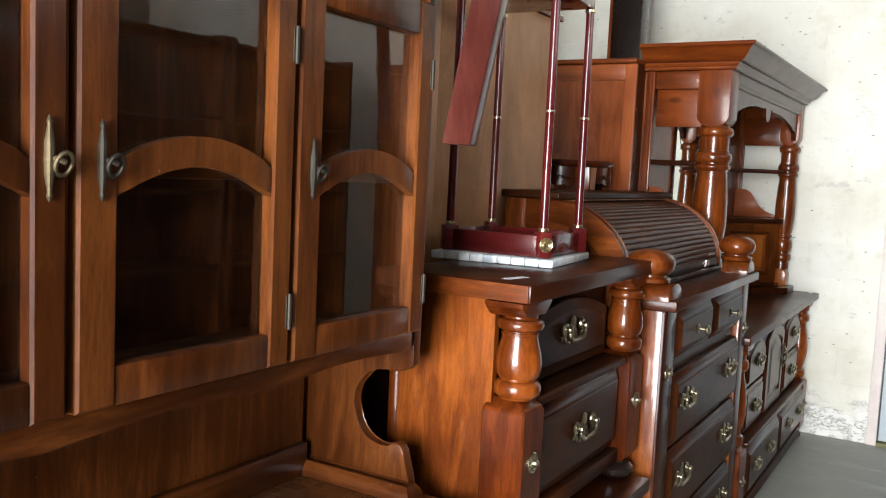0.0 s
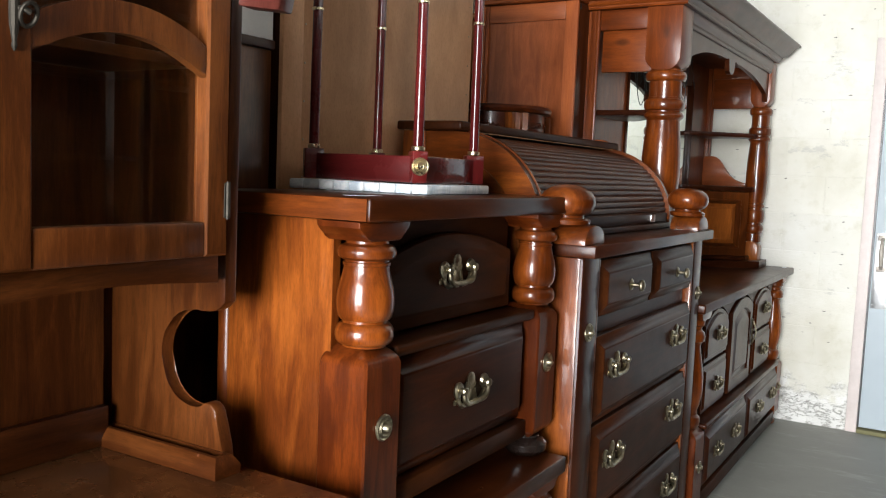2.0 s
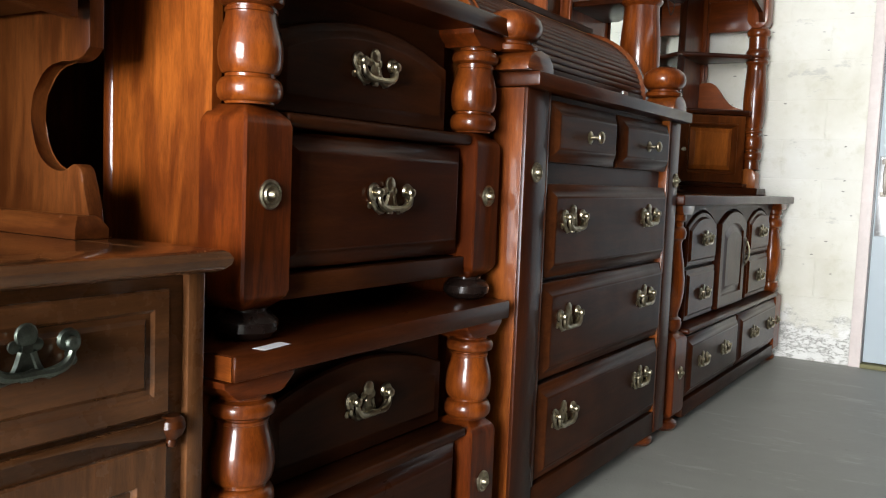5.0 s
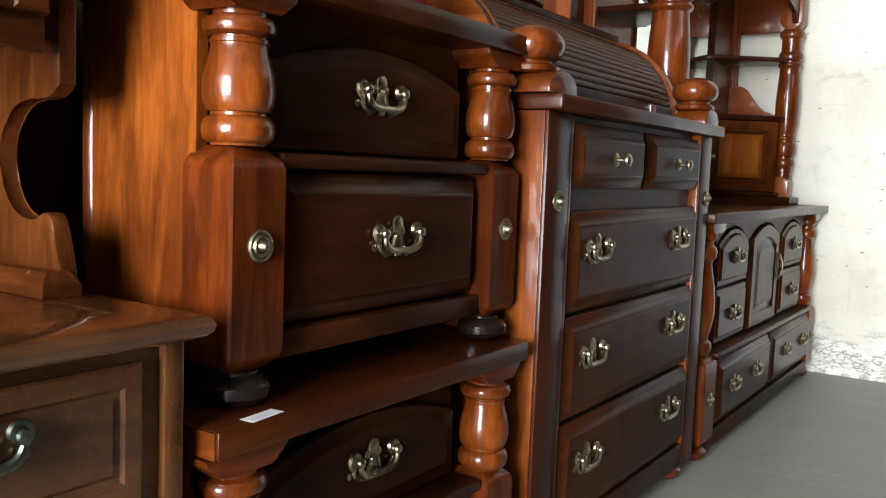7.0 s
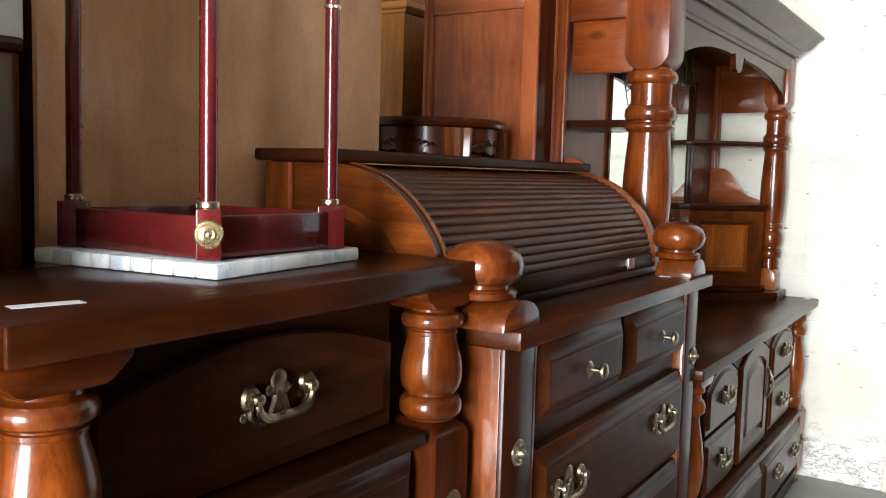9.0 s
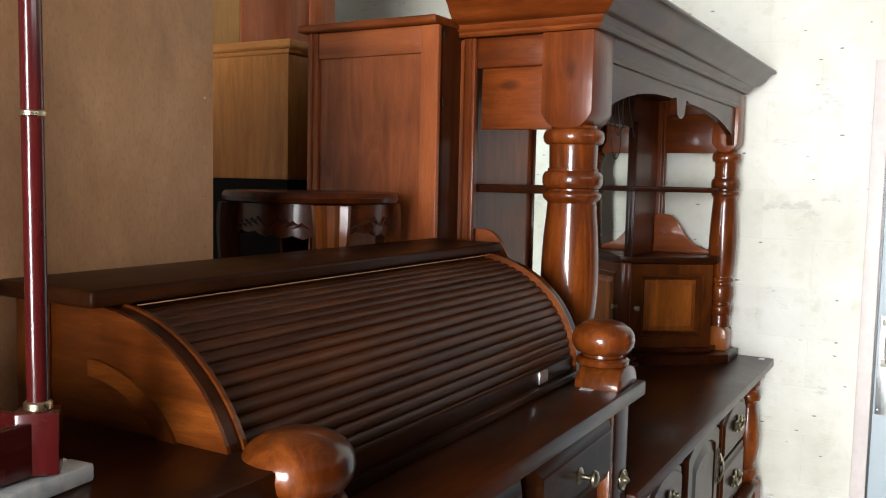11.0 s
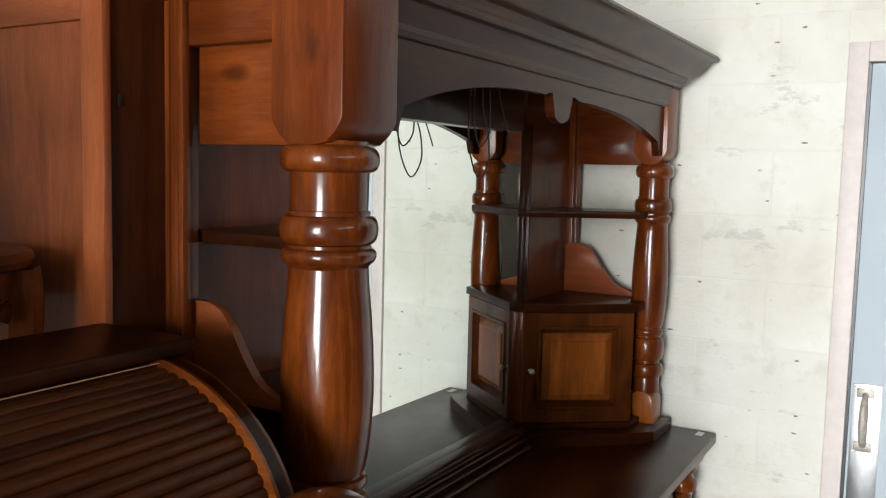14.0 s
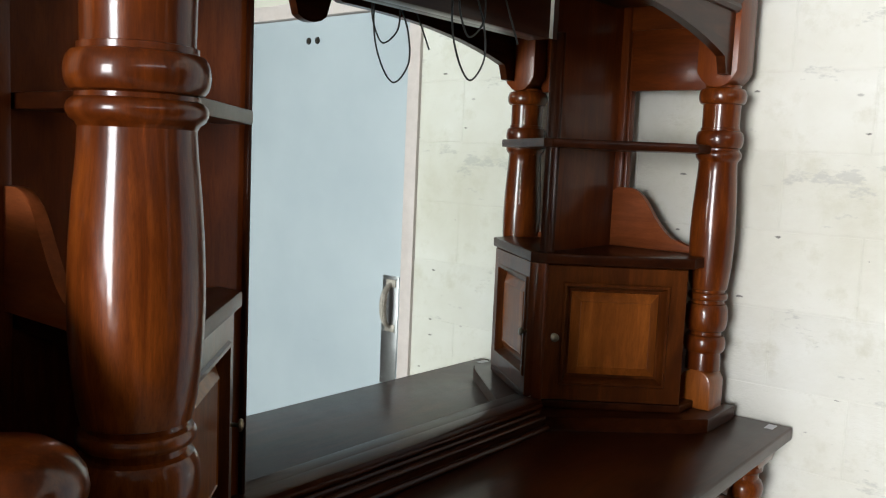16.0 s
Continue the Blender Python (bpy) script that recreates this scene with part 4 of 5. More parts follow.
def mirror_hutch():
    z0 = 0.8455
    t = thing("mirror_hutch", -0.78, MID, z0, "red-brown mirror hutch with turned columns standing on a dresser", "mirror hutch")
    xb = -0.985
    near, far = 3.798, mirrored(3.798)
    FAR_END = 5.555
    # stepped plinth that follows the corner cabinets
    plan = [(xb, near - 0.012), (-0.585, near - 0.012), (-0.585, near + 0.15), (-0.640, near + 0.155), (-0.905, 4.190), (-0.905, mirrored(4.190)), (-0.640, far - 0.155), (-0.600, far - 0.11), (-0.600, FAR_END + 0.006), (xb, FAR_END + 0.006)]
    bm = B()
    prism(bm, plan, lambda u, v, w: (u, v, w), z0, z0 + 0.036, 0.004)
    part("plinth", bm, wood("walnut", "y"), t)
    bm = box(B(), xb, -0.925, 4.165, mirrored(4.165), z0 + 0.0365, z0 + 0.068, 0.006)
    box(bm, xb, -0.918, 4.17, mirrored(4.17), z0 + 0.05, z0 + 0.058, 0.003)
    part("mirror_sill", bm, wood("walnut", "y"), t)
    for x, z, r in ((-0.921, z0 + 0.040, 0.0065), (-0.902, z0 + 0.032, 0.0055), (-0.893, z0 + 0.008, 0.0085)):
        part("sill_bead", tube(B(), [(x, 4.20, z), (x, mirrored(4.19), z)], r, 12), wood("walnut", "y"), t, "rounded moulding under the mirror")
    # back
    for a, b in ((near + 0.004, 4.230), (mirrored(4.118), FAR_END - 0.004)):
        part("back_panel", box(B(), xb, xb + 0.014, a, b, z0 + 0.036, 1.94, 0), wood("cherry", "z"), t, "dark red-brown back board")
    # mirror and frame
    part("mirror", box(B(), xb + 0.012, xb + 0.018, 4.232, mirrored(4.120), z0 + 0.068, 1.80, 0), mirror_glass, t, "large wall mirror reflecting the door")
    part("mirror_backing", box(B(), xb, xb + 0.011, 4.231, mirrored(4.169), z0 + 0.037, 1.94, 0), wood("plywood", "y"), t)
    for s in (0, 1):
        a, b = (4.226, 4.234) if not s else (mirrored(4.124), mirrored(4.110))
        part("mirror_stile", box(B(), xb + 0.014, xb + (0.027, 0.036)[s], a, b, z0 + 0.068, 1.82, 0.003), wood("walnut", "z"), t)
    part("mirror_head", box(B(), xb + 0.010, xb + 0.048, 4.206, mirrored(4.206), 1.79, 1.94, 0.004), wood("walnut", "y"), t)
    part("roof_board", box(B(), xb, -0.64, near + 0.02, far - 0.02, 1.925, 1.945, 0.001), wood("walnut", "y"), t)
    for s in (0, 1):
        fy = (lambda y: FAR_END + near - y) if s else (lambda y: y)
        k = (1.0, 0.76)[s]

        def span(a, b):
            return tuple(sorted((fy(a), fy(b))))

        cy, cx = fy(near + 0.060), (-0.680, -0.670)[s]
        # head block, column, foot block
        a, b = span(near, near + 0.142) if not s else (cy - 0.054, cy + 0.054)
        u0, u1, v0, v1 = cx - 0.068 * k, cx + 0.068 * k, 1.706, 1.944
        outline = [(u0, v1), (u0, v0 + 0.04), (u0 + 0.012, v0 + 0.02), (u0 + 0.03, v0 + 0.004), (u0 + 0.05, v0), (u1 - 0.05, v0), (u1 - 0.03, v0 + 0.004), (u1 - 0.012, v0 + 0.02), (u1, v0 + 0.04), (u1, v1)]
        part("head_block", prism(B(), outline, lambda u, v, w: (u, w, v), a, b, 0.0025), wood("cherry", "z"), t, "glossy red-brown head block with scalloped foot")
        part("column", lathe(B(), cx, cy, [(z, k * q) for z, q in COLUMN], 48), wood("turned", "z"), t, "thick glossy turned column")
        a, b = span(near + 0.012, near + 0.124) if not s else (cy - 0.046, cy + 0.046)
        u0, u1 = u0 + 0.012 * k, u1 - 0.012 * k
        outline = [(u0, z0 + 0.036), (u0, 0.955), (u0 + 0.01, 0.972), (u0 + 0.03, 0.984), (u1 - 0.03, 0.984), (u1 - 0.01, 0.972), (u1, 0.955), (u1, z0 + 0.036)]
        part("foot_block", prism(B(), outline, lambda u, v, w: (u, w, v), a, b, 0.005), wood("amber", "z"), t, "orange-edged foot block")
        # side: rail, recessed board, back stile
        a, b = span(near + 0.014, near + 0.040)
        part("side_rail", box(B(), xb + 0.036, u0 + 0.002, a, b, 1.866, 1.944, 0.005), wood("cherry", "x"), t)
        a, b = span(near + 0.032, near + 0.052)
        part("side_board", box(B(), xb + 0.05, u0 + 0.004, a, b, 1.706, 1.868, 0.003), wood("cherry", "x"), t)
        a, b = span(near + 0.004, near + 0.046)
        bm = box(B(), xb + 0.006, xb + 0.036, a, b, z0 + 0.036, 1.944, 0.004)
        if s:
            box(bm, xb + 0.030, xb + 0.044, *span(near + 0.002, near + 0.030), z0 + 0.036, 1.944, 0.004)
        else:
            box(bm, xb + 0.030, xb + 0.046, near, near + 0.02, z0 + 0.036, 1.944, 0.006)
        part("back_stile", bm, wood("cherry", "z"), t)
        # side gallery: tall at the back, swept down to the column
        a, b = span(near + 0.034, near + 0.052)
        curve = bezier((xb + 0.05, 1.442), (xb + 0.14, 1.455), (xb + 0.13, 1.30), (u0 - 0.005, 1.292), 14)
        outline = [(xb + 0.016, 1.278), (xb + 0.016, 1.43), (xb + 0.03, 1.442)] + curve + [(u0 - 0.005, 1.278)]
        # Lighter cedar puts the bright light on the gallery into its colour.
        part("side_gallery", prism(B(), outline, lambda u, v, w: (u, w, v), a, b, 0.003), wood("cedar", "x"), t, "swept shelf gallery board")
        # corner cabinet and shelves with slanted fronts
        pa, pb = ((-0.954, mirrored(4.140)), (-0.672, mirrored(3.915))) if s else ((-0.925, 4.172), (-0.674, 3.895))
        if not s:
            ends = (pb, pa)
        else:
            ends = (pa, pb)
        place = slant(*ends)
        length = (Vector(pa) - Vector(pb)).length
        for name, z, th, lip in (("cabinet_top", 1.252, 0.026, 0.012), ("shelf", 1.540, 0.022, 0.0), ("cabinet_floor", z0 + 0.037, 0.020, 0.0)):
            if name == "shelf" and not s:
                lip = 0.020
            poly = [(xb + 0.014, fy(near + 0.05)), (pb[0] + 0.004, fy(near + 0.05)), (pb[0] + lip, pb[1] + (-0.004 if s else 0.004)), (pa[0] + lip, pa[1] + (-lip if s else lip)), (xb + 0.014, pa[1] + (-lip if s else lip))]
            part(name, prism(B(), poly, lambda u, v, w: (u, v, w), z, z + th, 0.003), wood("walnut", "y"), t)
        d = part("corner_door", panel(B(), place, 0.004, length - 0.004, z0 + 0.058, 1.250, ((0, -0.018), (0, 0.0), (0.003, 0.006), (0.042, 0.006), (0.045, 0.011), (0.051, 0.011), (0.055, 0.003), (0.061, -0.014), (0.069, -0.014))), wood("chestnut", "z"), t, "framed pine cabinet door")
        part("door_panel", panel(B(), place, 0.071, length - 0.071, z0 + 0.126, 1.182, ((0, -0.0135), (0, -0.012), (0.022, 0.002), (0.024, 0.0), (0.028, 0.0))), wood("amber", "z"), d, "lighter orange raised panel")
        ku = 0.030 if s else length - 0.030
        m = place(ku, 1.068, 0.003)
        knob = again("knob", tiny_knob, *m, d, 0, "small brass knob")
        o = Vector(place(0, 0, 1)) - Vector(place(0, 0, 0))
        knob.rotation_euler = (0, 0, math.atan2(o.y, o.x))
        part("cabinet_side", box(B(), xb + 0.0165, -0.944, *((4.164, 4.181), (5.135, 5.150))[s], z0 + 0.0575, 1.2515, 0.001), wood("cherry", "z"), t)
    # valance with a pendant drop
    xv = -0.632
    half = (far - near) / 2 - 0.142

    longer = 0.090

    def lower_edge(s):
        """Height of the lower edge at a distance from the middle."""
        d = abs(s)
        reach = half + (longer if s > 0 else 0.0)
        if d < 0.050:
            return 1.788 + 0.045 * (1 - math.sqrt(max(0.0, 1 - (d / 0.058) ** 2)))
        if d < 0.085:
            return 1.852
        u = (d - 0.085) / (reach - 0.085)
        if u > 0.93:
            return 1.735
        return 1.846 - 0.085 * u ** 2.6

    n = 90
    pts = [(MID - half, 1.945)] + [(MID - half + (2 * half + longer) * i / n, lower_edge(-half + (2 * half + longer) * i / n)) for i in range(n + 1)] + [(MID + half + longer, 1.945)]
    # Valance and its moulding take dark walnut for the shade on the front.
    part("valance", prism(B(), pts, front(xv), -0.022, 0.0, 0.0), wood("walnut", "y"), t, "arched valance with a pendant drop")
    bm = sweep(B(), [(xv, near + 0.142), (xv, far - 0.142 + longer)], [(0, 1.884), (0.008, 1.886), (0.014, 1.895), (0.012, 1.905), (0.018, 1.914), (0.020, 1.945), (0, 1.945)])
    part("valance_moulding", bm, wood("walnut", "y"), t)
    crown = [(-0.02, 1.945), (0.006, 1.945), (0.010, 1.950), (0.010, 1.957), (0.018, 1.962), (0.022, 1.970), (0.022, 1.974), (0.034, 1.977), (0.046, 1.984), (0.060, 1.999), (0.072, 2.019), (0.084, 2.030), (0.096, 2.034), (0.098, 2.040), (0.094, 2.048), (-0.02, 2.048)]
    xs = -0.668 + 0.066
    def mitred(y, s):
        """Run of crown along the front, cut at 45 degrees at the end."""
        return [(xs + o, y + s * o, z) for o, z in crown]

    # Walnut front, cherry returns: shaded and lit sides put into the colour.
    part("crown", loft(B(), [mitred(near, -1), mitred(far - 0.016, 1)]), wood("walnut", "y"), t, "deep flared crown moulding, front run coloured darker as shaded")
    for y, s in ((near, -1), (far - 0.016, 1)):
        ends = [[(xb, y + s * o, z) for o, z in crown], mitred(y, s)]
        part("crown_return", loft(B(), ends), wood("cherry", "x"), t, "red-brown side run of the crown, coloured as lit")
    t.rotation_euler = (0, 0, radians(-0.8))
    part("crown_top", box(B(), xb, xs - 0.015, near + 0.02, far - 0.03, 1.946, 2.03, 0), wood("walnut", "y"), t)


def hanging_cable():
    x, top = -0.865, 1.924
    c = thing("cable", x, 4.70, 1.65, "thin dark lamp cable hanging in loops inside the hutch", "cable")
    loops = ((((4.640, top), (4.625, 1.78), (4.645, 1.700)), ((4.645, 1.700), (4.690, 1.655), (4.790, 1.690)), ((4.730, 1.765), (4.700, 1.83), (4.690, top))),
             (((4.632, top), (4.630, 1.81), (4.640, 1.765)), ((4.640, 1.765), (4.665, 1.735), (4.700, 1.755)), ((4.715, 1.785), (4.712, 1.85), (4.700, top))))
    for k, (p, q, e) in enumerate(loops):
        u = [p[0], p[1], p[2], q[1], q[2] if k else (4.735, 1.700), e[0], e[1], e[2]]
        pts = []
        for i in range(len(u) - 1):
            a, b = Vector(u[i]), Vector(u[i + 1])
            m0 = (b - Vector(u[i - 1])) / 2 if i else b - a
            m1 = (Vector(u[i + 2]) - a) / 2 if i + 2 < len(u) else b - a
            for j in range(6):
                h = j / 6
                v = a * (2 * h ** 3 - 3 * h ** 2 + 1) + m0 * (h ** 3 - 2 * h ** 2 + h) + b * (3 * h ** 2 - 2 * h ** 3) + m1 * (h ** 3 - h ** 2)
                pts.append((x + 0.012 * k, v.x, v.y))
        pts.append((x + 0.012 * k, *u[-1]))
        part("wire", tube(B(), pts, 0.0020, 6), dark_cable, c)
    part("loose_end", tube(B(), bezier((x + 0.02, 4.735, top), (x + 0.02, 4.745, 1.85), (x + 0.02, 4.79, 1.80), (x + 0.02, 4.823, 1.74), 10), 0.0020, 6), dark_cable, c)


dresser()
mirror_hutch()
hanging_cable()

# ---------------------------------------------------------------- buffet with a glazed hutch


def buffet():
    t = thing("buffet", -0.75, 0.95, FLOOR, "brown wooden buffet with a panelled drawer and scuffed top edge", "buffet")
    y0, y1, xf, top = 0.27, 1.640, -0.495, 0.757
    prof = [(-0.06, top - 0.034), (0.012, top - 0.034), (0.020, top - 0.030), (0.028, top - 0.022), (0.030, top - 0.014), (0.026, top - 0.006), (0.018, top - 0.001), (-0.06, top)]
    bm = sweep(B(), [(-1.03, y0), (xf, y0), (xf, y1 - 0.004), (-1.03, y1 - 0.004)], prof)
    box(bm, -1.03, xf - 0.058, y0 + 0.058, y1 - 0.062, top - 0.034, top - 0.0003, 0)
    part("top_board", bm, wood("buffet", "y"), t, "scuffed satin brown top")
    part("side_panel", box(B(), -1.02, xf, y1 - 0.03, y1, FLOOR + 0.04, top - 0.034, 0.003), wood("buffet", "z"), t)
    part("side_panel", box(B(), -1.02, xf, y0 - 0.0, y0 + 0.03, FLOOR + 0.04, top - 0.034, 0.003), wood("buffet", "z"), t)
    part("back_panel", box(B(), -1.028, -1.02, y0, y1, FLOOR + 0.04, top - 0.034, 0), wood("plywood", "z"), t)
    part("face_board", box(B(), xf - 0.05, xf - 0.012, y0 + 0.03, y1 - 0.03, FLOOR + 0.04, top - 0.034, 0.002), wood("buffet", "y"), t)
    part("plinth", box(B(), -1.0, xf - 0.03, y0 + 0.01, y1 - 0.01, FLOOR, FLOOR + 0.06, 0.004), wood("buffet", "y"), t)
    w = (y1 - y0 - 0.10) / 3
    for i in range(3):
        u0 = y0 + 0.05 + i * w
        d = part("drawer", panel(B(), front(xf - 0.012), u0 + 0.012, u0 + w - 0.012, 0.530, 0.704, ((0, -0.01), (0, 0.010), (0.003, 0.013), (0.026, 0.013), (0.031, 0.009), (0.038, 0.009), (0.044, 0.014), (0.05, 0.014))), wood("buffet", "y"), t, "brown panelled drawer front")
        again("scroll_pull", pewter_pull, xf + 0.004, u0 + w / 2 - 0.014, 0.640, d, 0, "greenish pewter scroll pull")
        lo = [(u0 + 0.004, 0.522), (u0 + w - 0.004, 0.522)] + [(u0 + w - 0.004 - (w - 0.008) * k / 10, 0.492 + 0.022 * math.sin(math.pi * k / 10)) for k in range(11)]
        part("scalloped_rail", prism(B(), lo, front(xf - 0.012), 0.0, 0.014, 0.002), wood("buffet", "y"), t)
        part("cupboard_door", panel(B(), front(xf - 0.012), u0 + 0.012, u0 + w - 0.012, 0.08, 0.486, ((0, -0.01), (0, 0.008), (0.003, 0.010), (0.05, 0.010), (0.056, 0.003), (0.07, 0.003), (0.10, 0.012), (0.104, 0.012)), 0.0), wood("buffet", "z"), t)
    for u in (y0 + 0.05, y0 + 0.05 + w, y0 + 0.05 + 2 * w, y0 + 0.046 + 3 * w):
        m = (xf - 0.004, min(u, y1 - 0.045))
        part("drop_finial", lathe(B(), *m, [(0.524, 0.012), (0.518, 0.018), (0.508, 0.020), (0.496, 0.015), (0.490, 0.007), (0.486, 0.008), (0.480, 0.007), (0.477, 0.002)], 16), wood("hutch", "z"), t, "small turned drop")


def glazed_hutch():
    z0 = 0.7575
    t = thing("glazed_hutch", -0.86, 0.95, z0, "brown wooden hutch with arched-rail glass doors, standing on a buffet", "hutch")
    y0, y1, xf, xb, zb, zt = 0.29, 1.612, -0.722, -1.02, 1.085, 1.98
    # end boards with the round scroll cut-out below
    cut = bezier((-0.728, 1.050), (-0.750, 1.022), (-0.785, 1.030), (-0.806, 1.032), 6) + bezier((-0.806, 1.032), (-0.862, 1.030), (-0.885, 0.975), (-0.882, 0.938), 8)[1:]
    cut += bezier((-0.882, 0.938), (-0.880, 0.880), (-0.835, 0.850), (-0.790, 0.856), 8)[1:] + bezier((-0.790, 0.856), (-0.772, 0.880), (-0.744, 0.874), (-0.742, 0.840), 6)[1:]
    outline = [(xb, z0 + 0.002), (xb, zt), (-0.724, zt)] + cut + [(-0.730, 0.80), (-0.722, z0 + 0.002)]
    part("end_board", prism(B(), outline, side(y1), -0.026, 0, 0.003), wood("hutch", "z"), t, "end board with a round scroll cut-out")
    part("end_board", prism(B(), outline, side(y0 + 0.026), -0.026, 0, 0.003), wood("hutch", "z"), t)
    for yy in (y1 - 0.026, y0):
        prof = [(-0.004, z0), (0.016, z0), (0.016, z0 + 0.016), (0.010, z0 + 0.026), (0.004, z0 + 0.034), (-0.004, z0 + 0.034)]
        bm = sweep(B(), [(xb, yy), (-0.716, yy), (-0.716, yy + 0.026), (xb, yy + 0.026)], prof)
        part("base_moulding", bm, wood("hutch", "x"), t)
    part("lower_back", box(B(), xb, xb + 0.012, y0 + 0.026, y1 - 0.026, z0 + 0.0, zb, 0), wood("hutch", "z"), t, "plain brown back board")
    part("back_rail", box(B(), xb + 0.012, xb + 0.030, y0 + 0.026, y1 - 0.026, z0, z0 + 0.075, 0.004), wood("hutch", "y"), t)
    part("upper_back", box(B(), xb, xb + 0.012, y0 + 0.026, y1 - 0.026, zb, zt, 0), wood("hutch", "z"), t)
    part("cupboard_floor", box(B(), xb + 0.012, xf - 0.002, y0 + 0.026, y1 - 0.026, zb + 0.018, zb + 0.040, 0.002), wood("hutch", "y"), t)
    part("roof_board", box(B(), xb, xf, y0 + 0.026, y1 - 0.026, zt - 0.025, zt, 0.002), wood("hutch", "y"), t)
    part("cornice", sweep(B(), [(xb, y0), (xf, y0), (xf, y1), (xb, y1)], [(0, 1.90), (0.012, 1.905), (0.02, 1.93), (0.05, 1.96), (0.055, 1.99), (0, 1.99)]), wood("hutch", "y"), t)
    part("shelf", box(B(), xb + 0.012, xf - 0.06, y0 + 0.026, y1 - 0.026, 1.438, 1.456, 0.002), wood("hutch", "y"), t)
    # lower rail with a gently scalloped edge
    lo = [(y0 + 0.026, zb + 0.05), (y1 - 0.026, zb + 0.05)] + [(y1 - 0.026 - (y1 - y0 - 0.052) * k / 24, zb + 0.012 * abs(math.sin(math.pi * k / 8)) + 0.002) for k in range(25)]
    part("bottom_rail", prism(B(), lo, front(xf), -0.02, 0.004, 0.002), wood("hutch", "y"), t)
    for u0, u1 in ((y0 + 0.026, 0.365), (0.753, 0.765), (1.167, 1.177), (1.578, y1 - 0.026)):
        if u1 - u0 > 0.005:
            part("face_stile", box(B(), xf - 0.018, xf + 0.017, u0 + 0.0005, u1 - 0.0005, zb + 0.05, 1.90, 0.003), wood("hutch", "z"), t)
    for n, (u0, u1, hinge) in enumerate(((0.366, 0.752, 0), (0.766, 1.166, 1), (1.178, 1.577, 1))):
        v0, v1, w = 1.136, 1.80, 0.060
        xd = xf + 0.004
        bm = B()
        rr = 0.040 if hinge else w
        gl0, gl1 = u0 + w, u1 - 0.048
        for a, b in ((u0, gl0), (gl1, u1)):
            panel(bm, front(xd), a, b, v0, v1, ((0, 0), (0, 0.025), (0.004, 0.029), (0.008, 0.029)))
        box(bm, xd, xd + 0.027, gl0 - 0.001, gl1 + 0.001, v0, v0 + 0.055, 0.004)
        box(bm, xd, xd + 0.027, gl0 - 0.001, gl1 + 0.001, v1 - 0.065, v1, 0.004)
        k = 16
        rail = [(gl0 - 0.001 + (gl1 - gl0 + 0.002) * i / k, 1.502 - 0.040 * (2 * i / k - 1) ** 2) for i in range(k + 1)]
        rail += [(gl1 + 0.001 - (gl1 - gl0 + 0.002) * i / k, 1.458 - 0.044 * (2 * i / k - 1) ** 2) for i in range(k + 1)]
        prism(bm, rail, front(xd), 0.008, 0.026, 0.004)
        door = part("glass_door", bm, wood("hutch", "z"), t, "glass door with an arched middle rail")
        pane = part("pane", box(B(), xd + 0.004, xd + 0.007, gl0 - 0.004, gl1 + 0.004, v0 + 0.05, v1 - 0.06, 0), glass, door, "clear glass pane")
        pane.visible_shadow = n < 2
        lu = u0 + 0.032 if n else u1 - 0.028
        bm = B()
        xl = xd + 0.029
        tube(bm, [(xl + 0.004, lu, 1.462 + q) for q in (-0.052, -0.045, -0.04, -0.03, -0.02, 0.0, 0.02, 0.03, 0.04, 0.045, 0.052)], [0.001, 0.004, 0.0028, 0.0045, 0.0062, 0.0068, 0.0062, 0.0045, 0.0028, 0.004, 0.001], 10)
        ring = [(xl + 0.012 + 0.006 * math.sin(a), lu + 0.014 + 0.011 * math.cos(a), 1.456 + 0.014 * math.sin(a)) for a in (2 * math.pi * i / 16 for i in range(17))]
        tube(bm, ring, 0.003, 8)
        tube(bm, [(xl + 0.002, lu, 1.462), (xl + 0.014, lu + 0.006, 1.462), (xl + 0.016, lu + 0.014, 1.458)], 0.004, 8)
        part("latch", bm, dull_iron if n != 0 else dull_brass, door, "brass latch with a small ring pull")
        hu = u1 - 0.004 if hinge else u0 + 0.004
        for z in (1.225, 1.66):
            bm = B()
            box(bm, xd + 0.004, xd + 0.0305, hu - 0.006, hu + 0.008, z - 0.028, z + 0.028, 0.001)
            lathe(bm, xd + 0.031, hu + 0.001, [(z - 0.03, 0.0035), (z - 0.024, 0.004), (z + 0.024, 0.004), (z + 0.03, 0.0035)], 8)
            part("hinge", bm, dull_iron, door, "small dull metal hinge")


buffet()
glazed_hutch()

# ---------------------------------------------------------------- mahogany stand on a marble slab


def turned_frame(cx, cy, turn):
    return Matrix.Translation((cx, cy, 0)) @ Matrix.Rotation(turn, 4, "Z")


STAND = turned_frame(-0.794, 2.199, radians(3.0))
SLAB = turned_frame(-0.800, 2.203, radians(6.5))


def placed(bm, where=STAND):
    bmesh.ops.transform(bm, matrix=where, verts=bm.verts)
    return bm


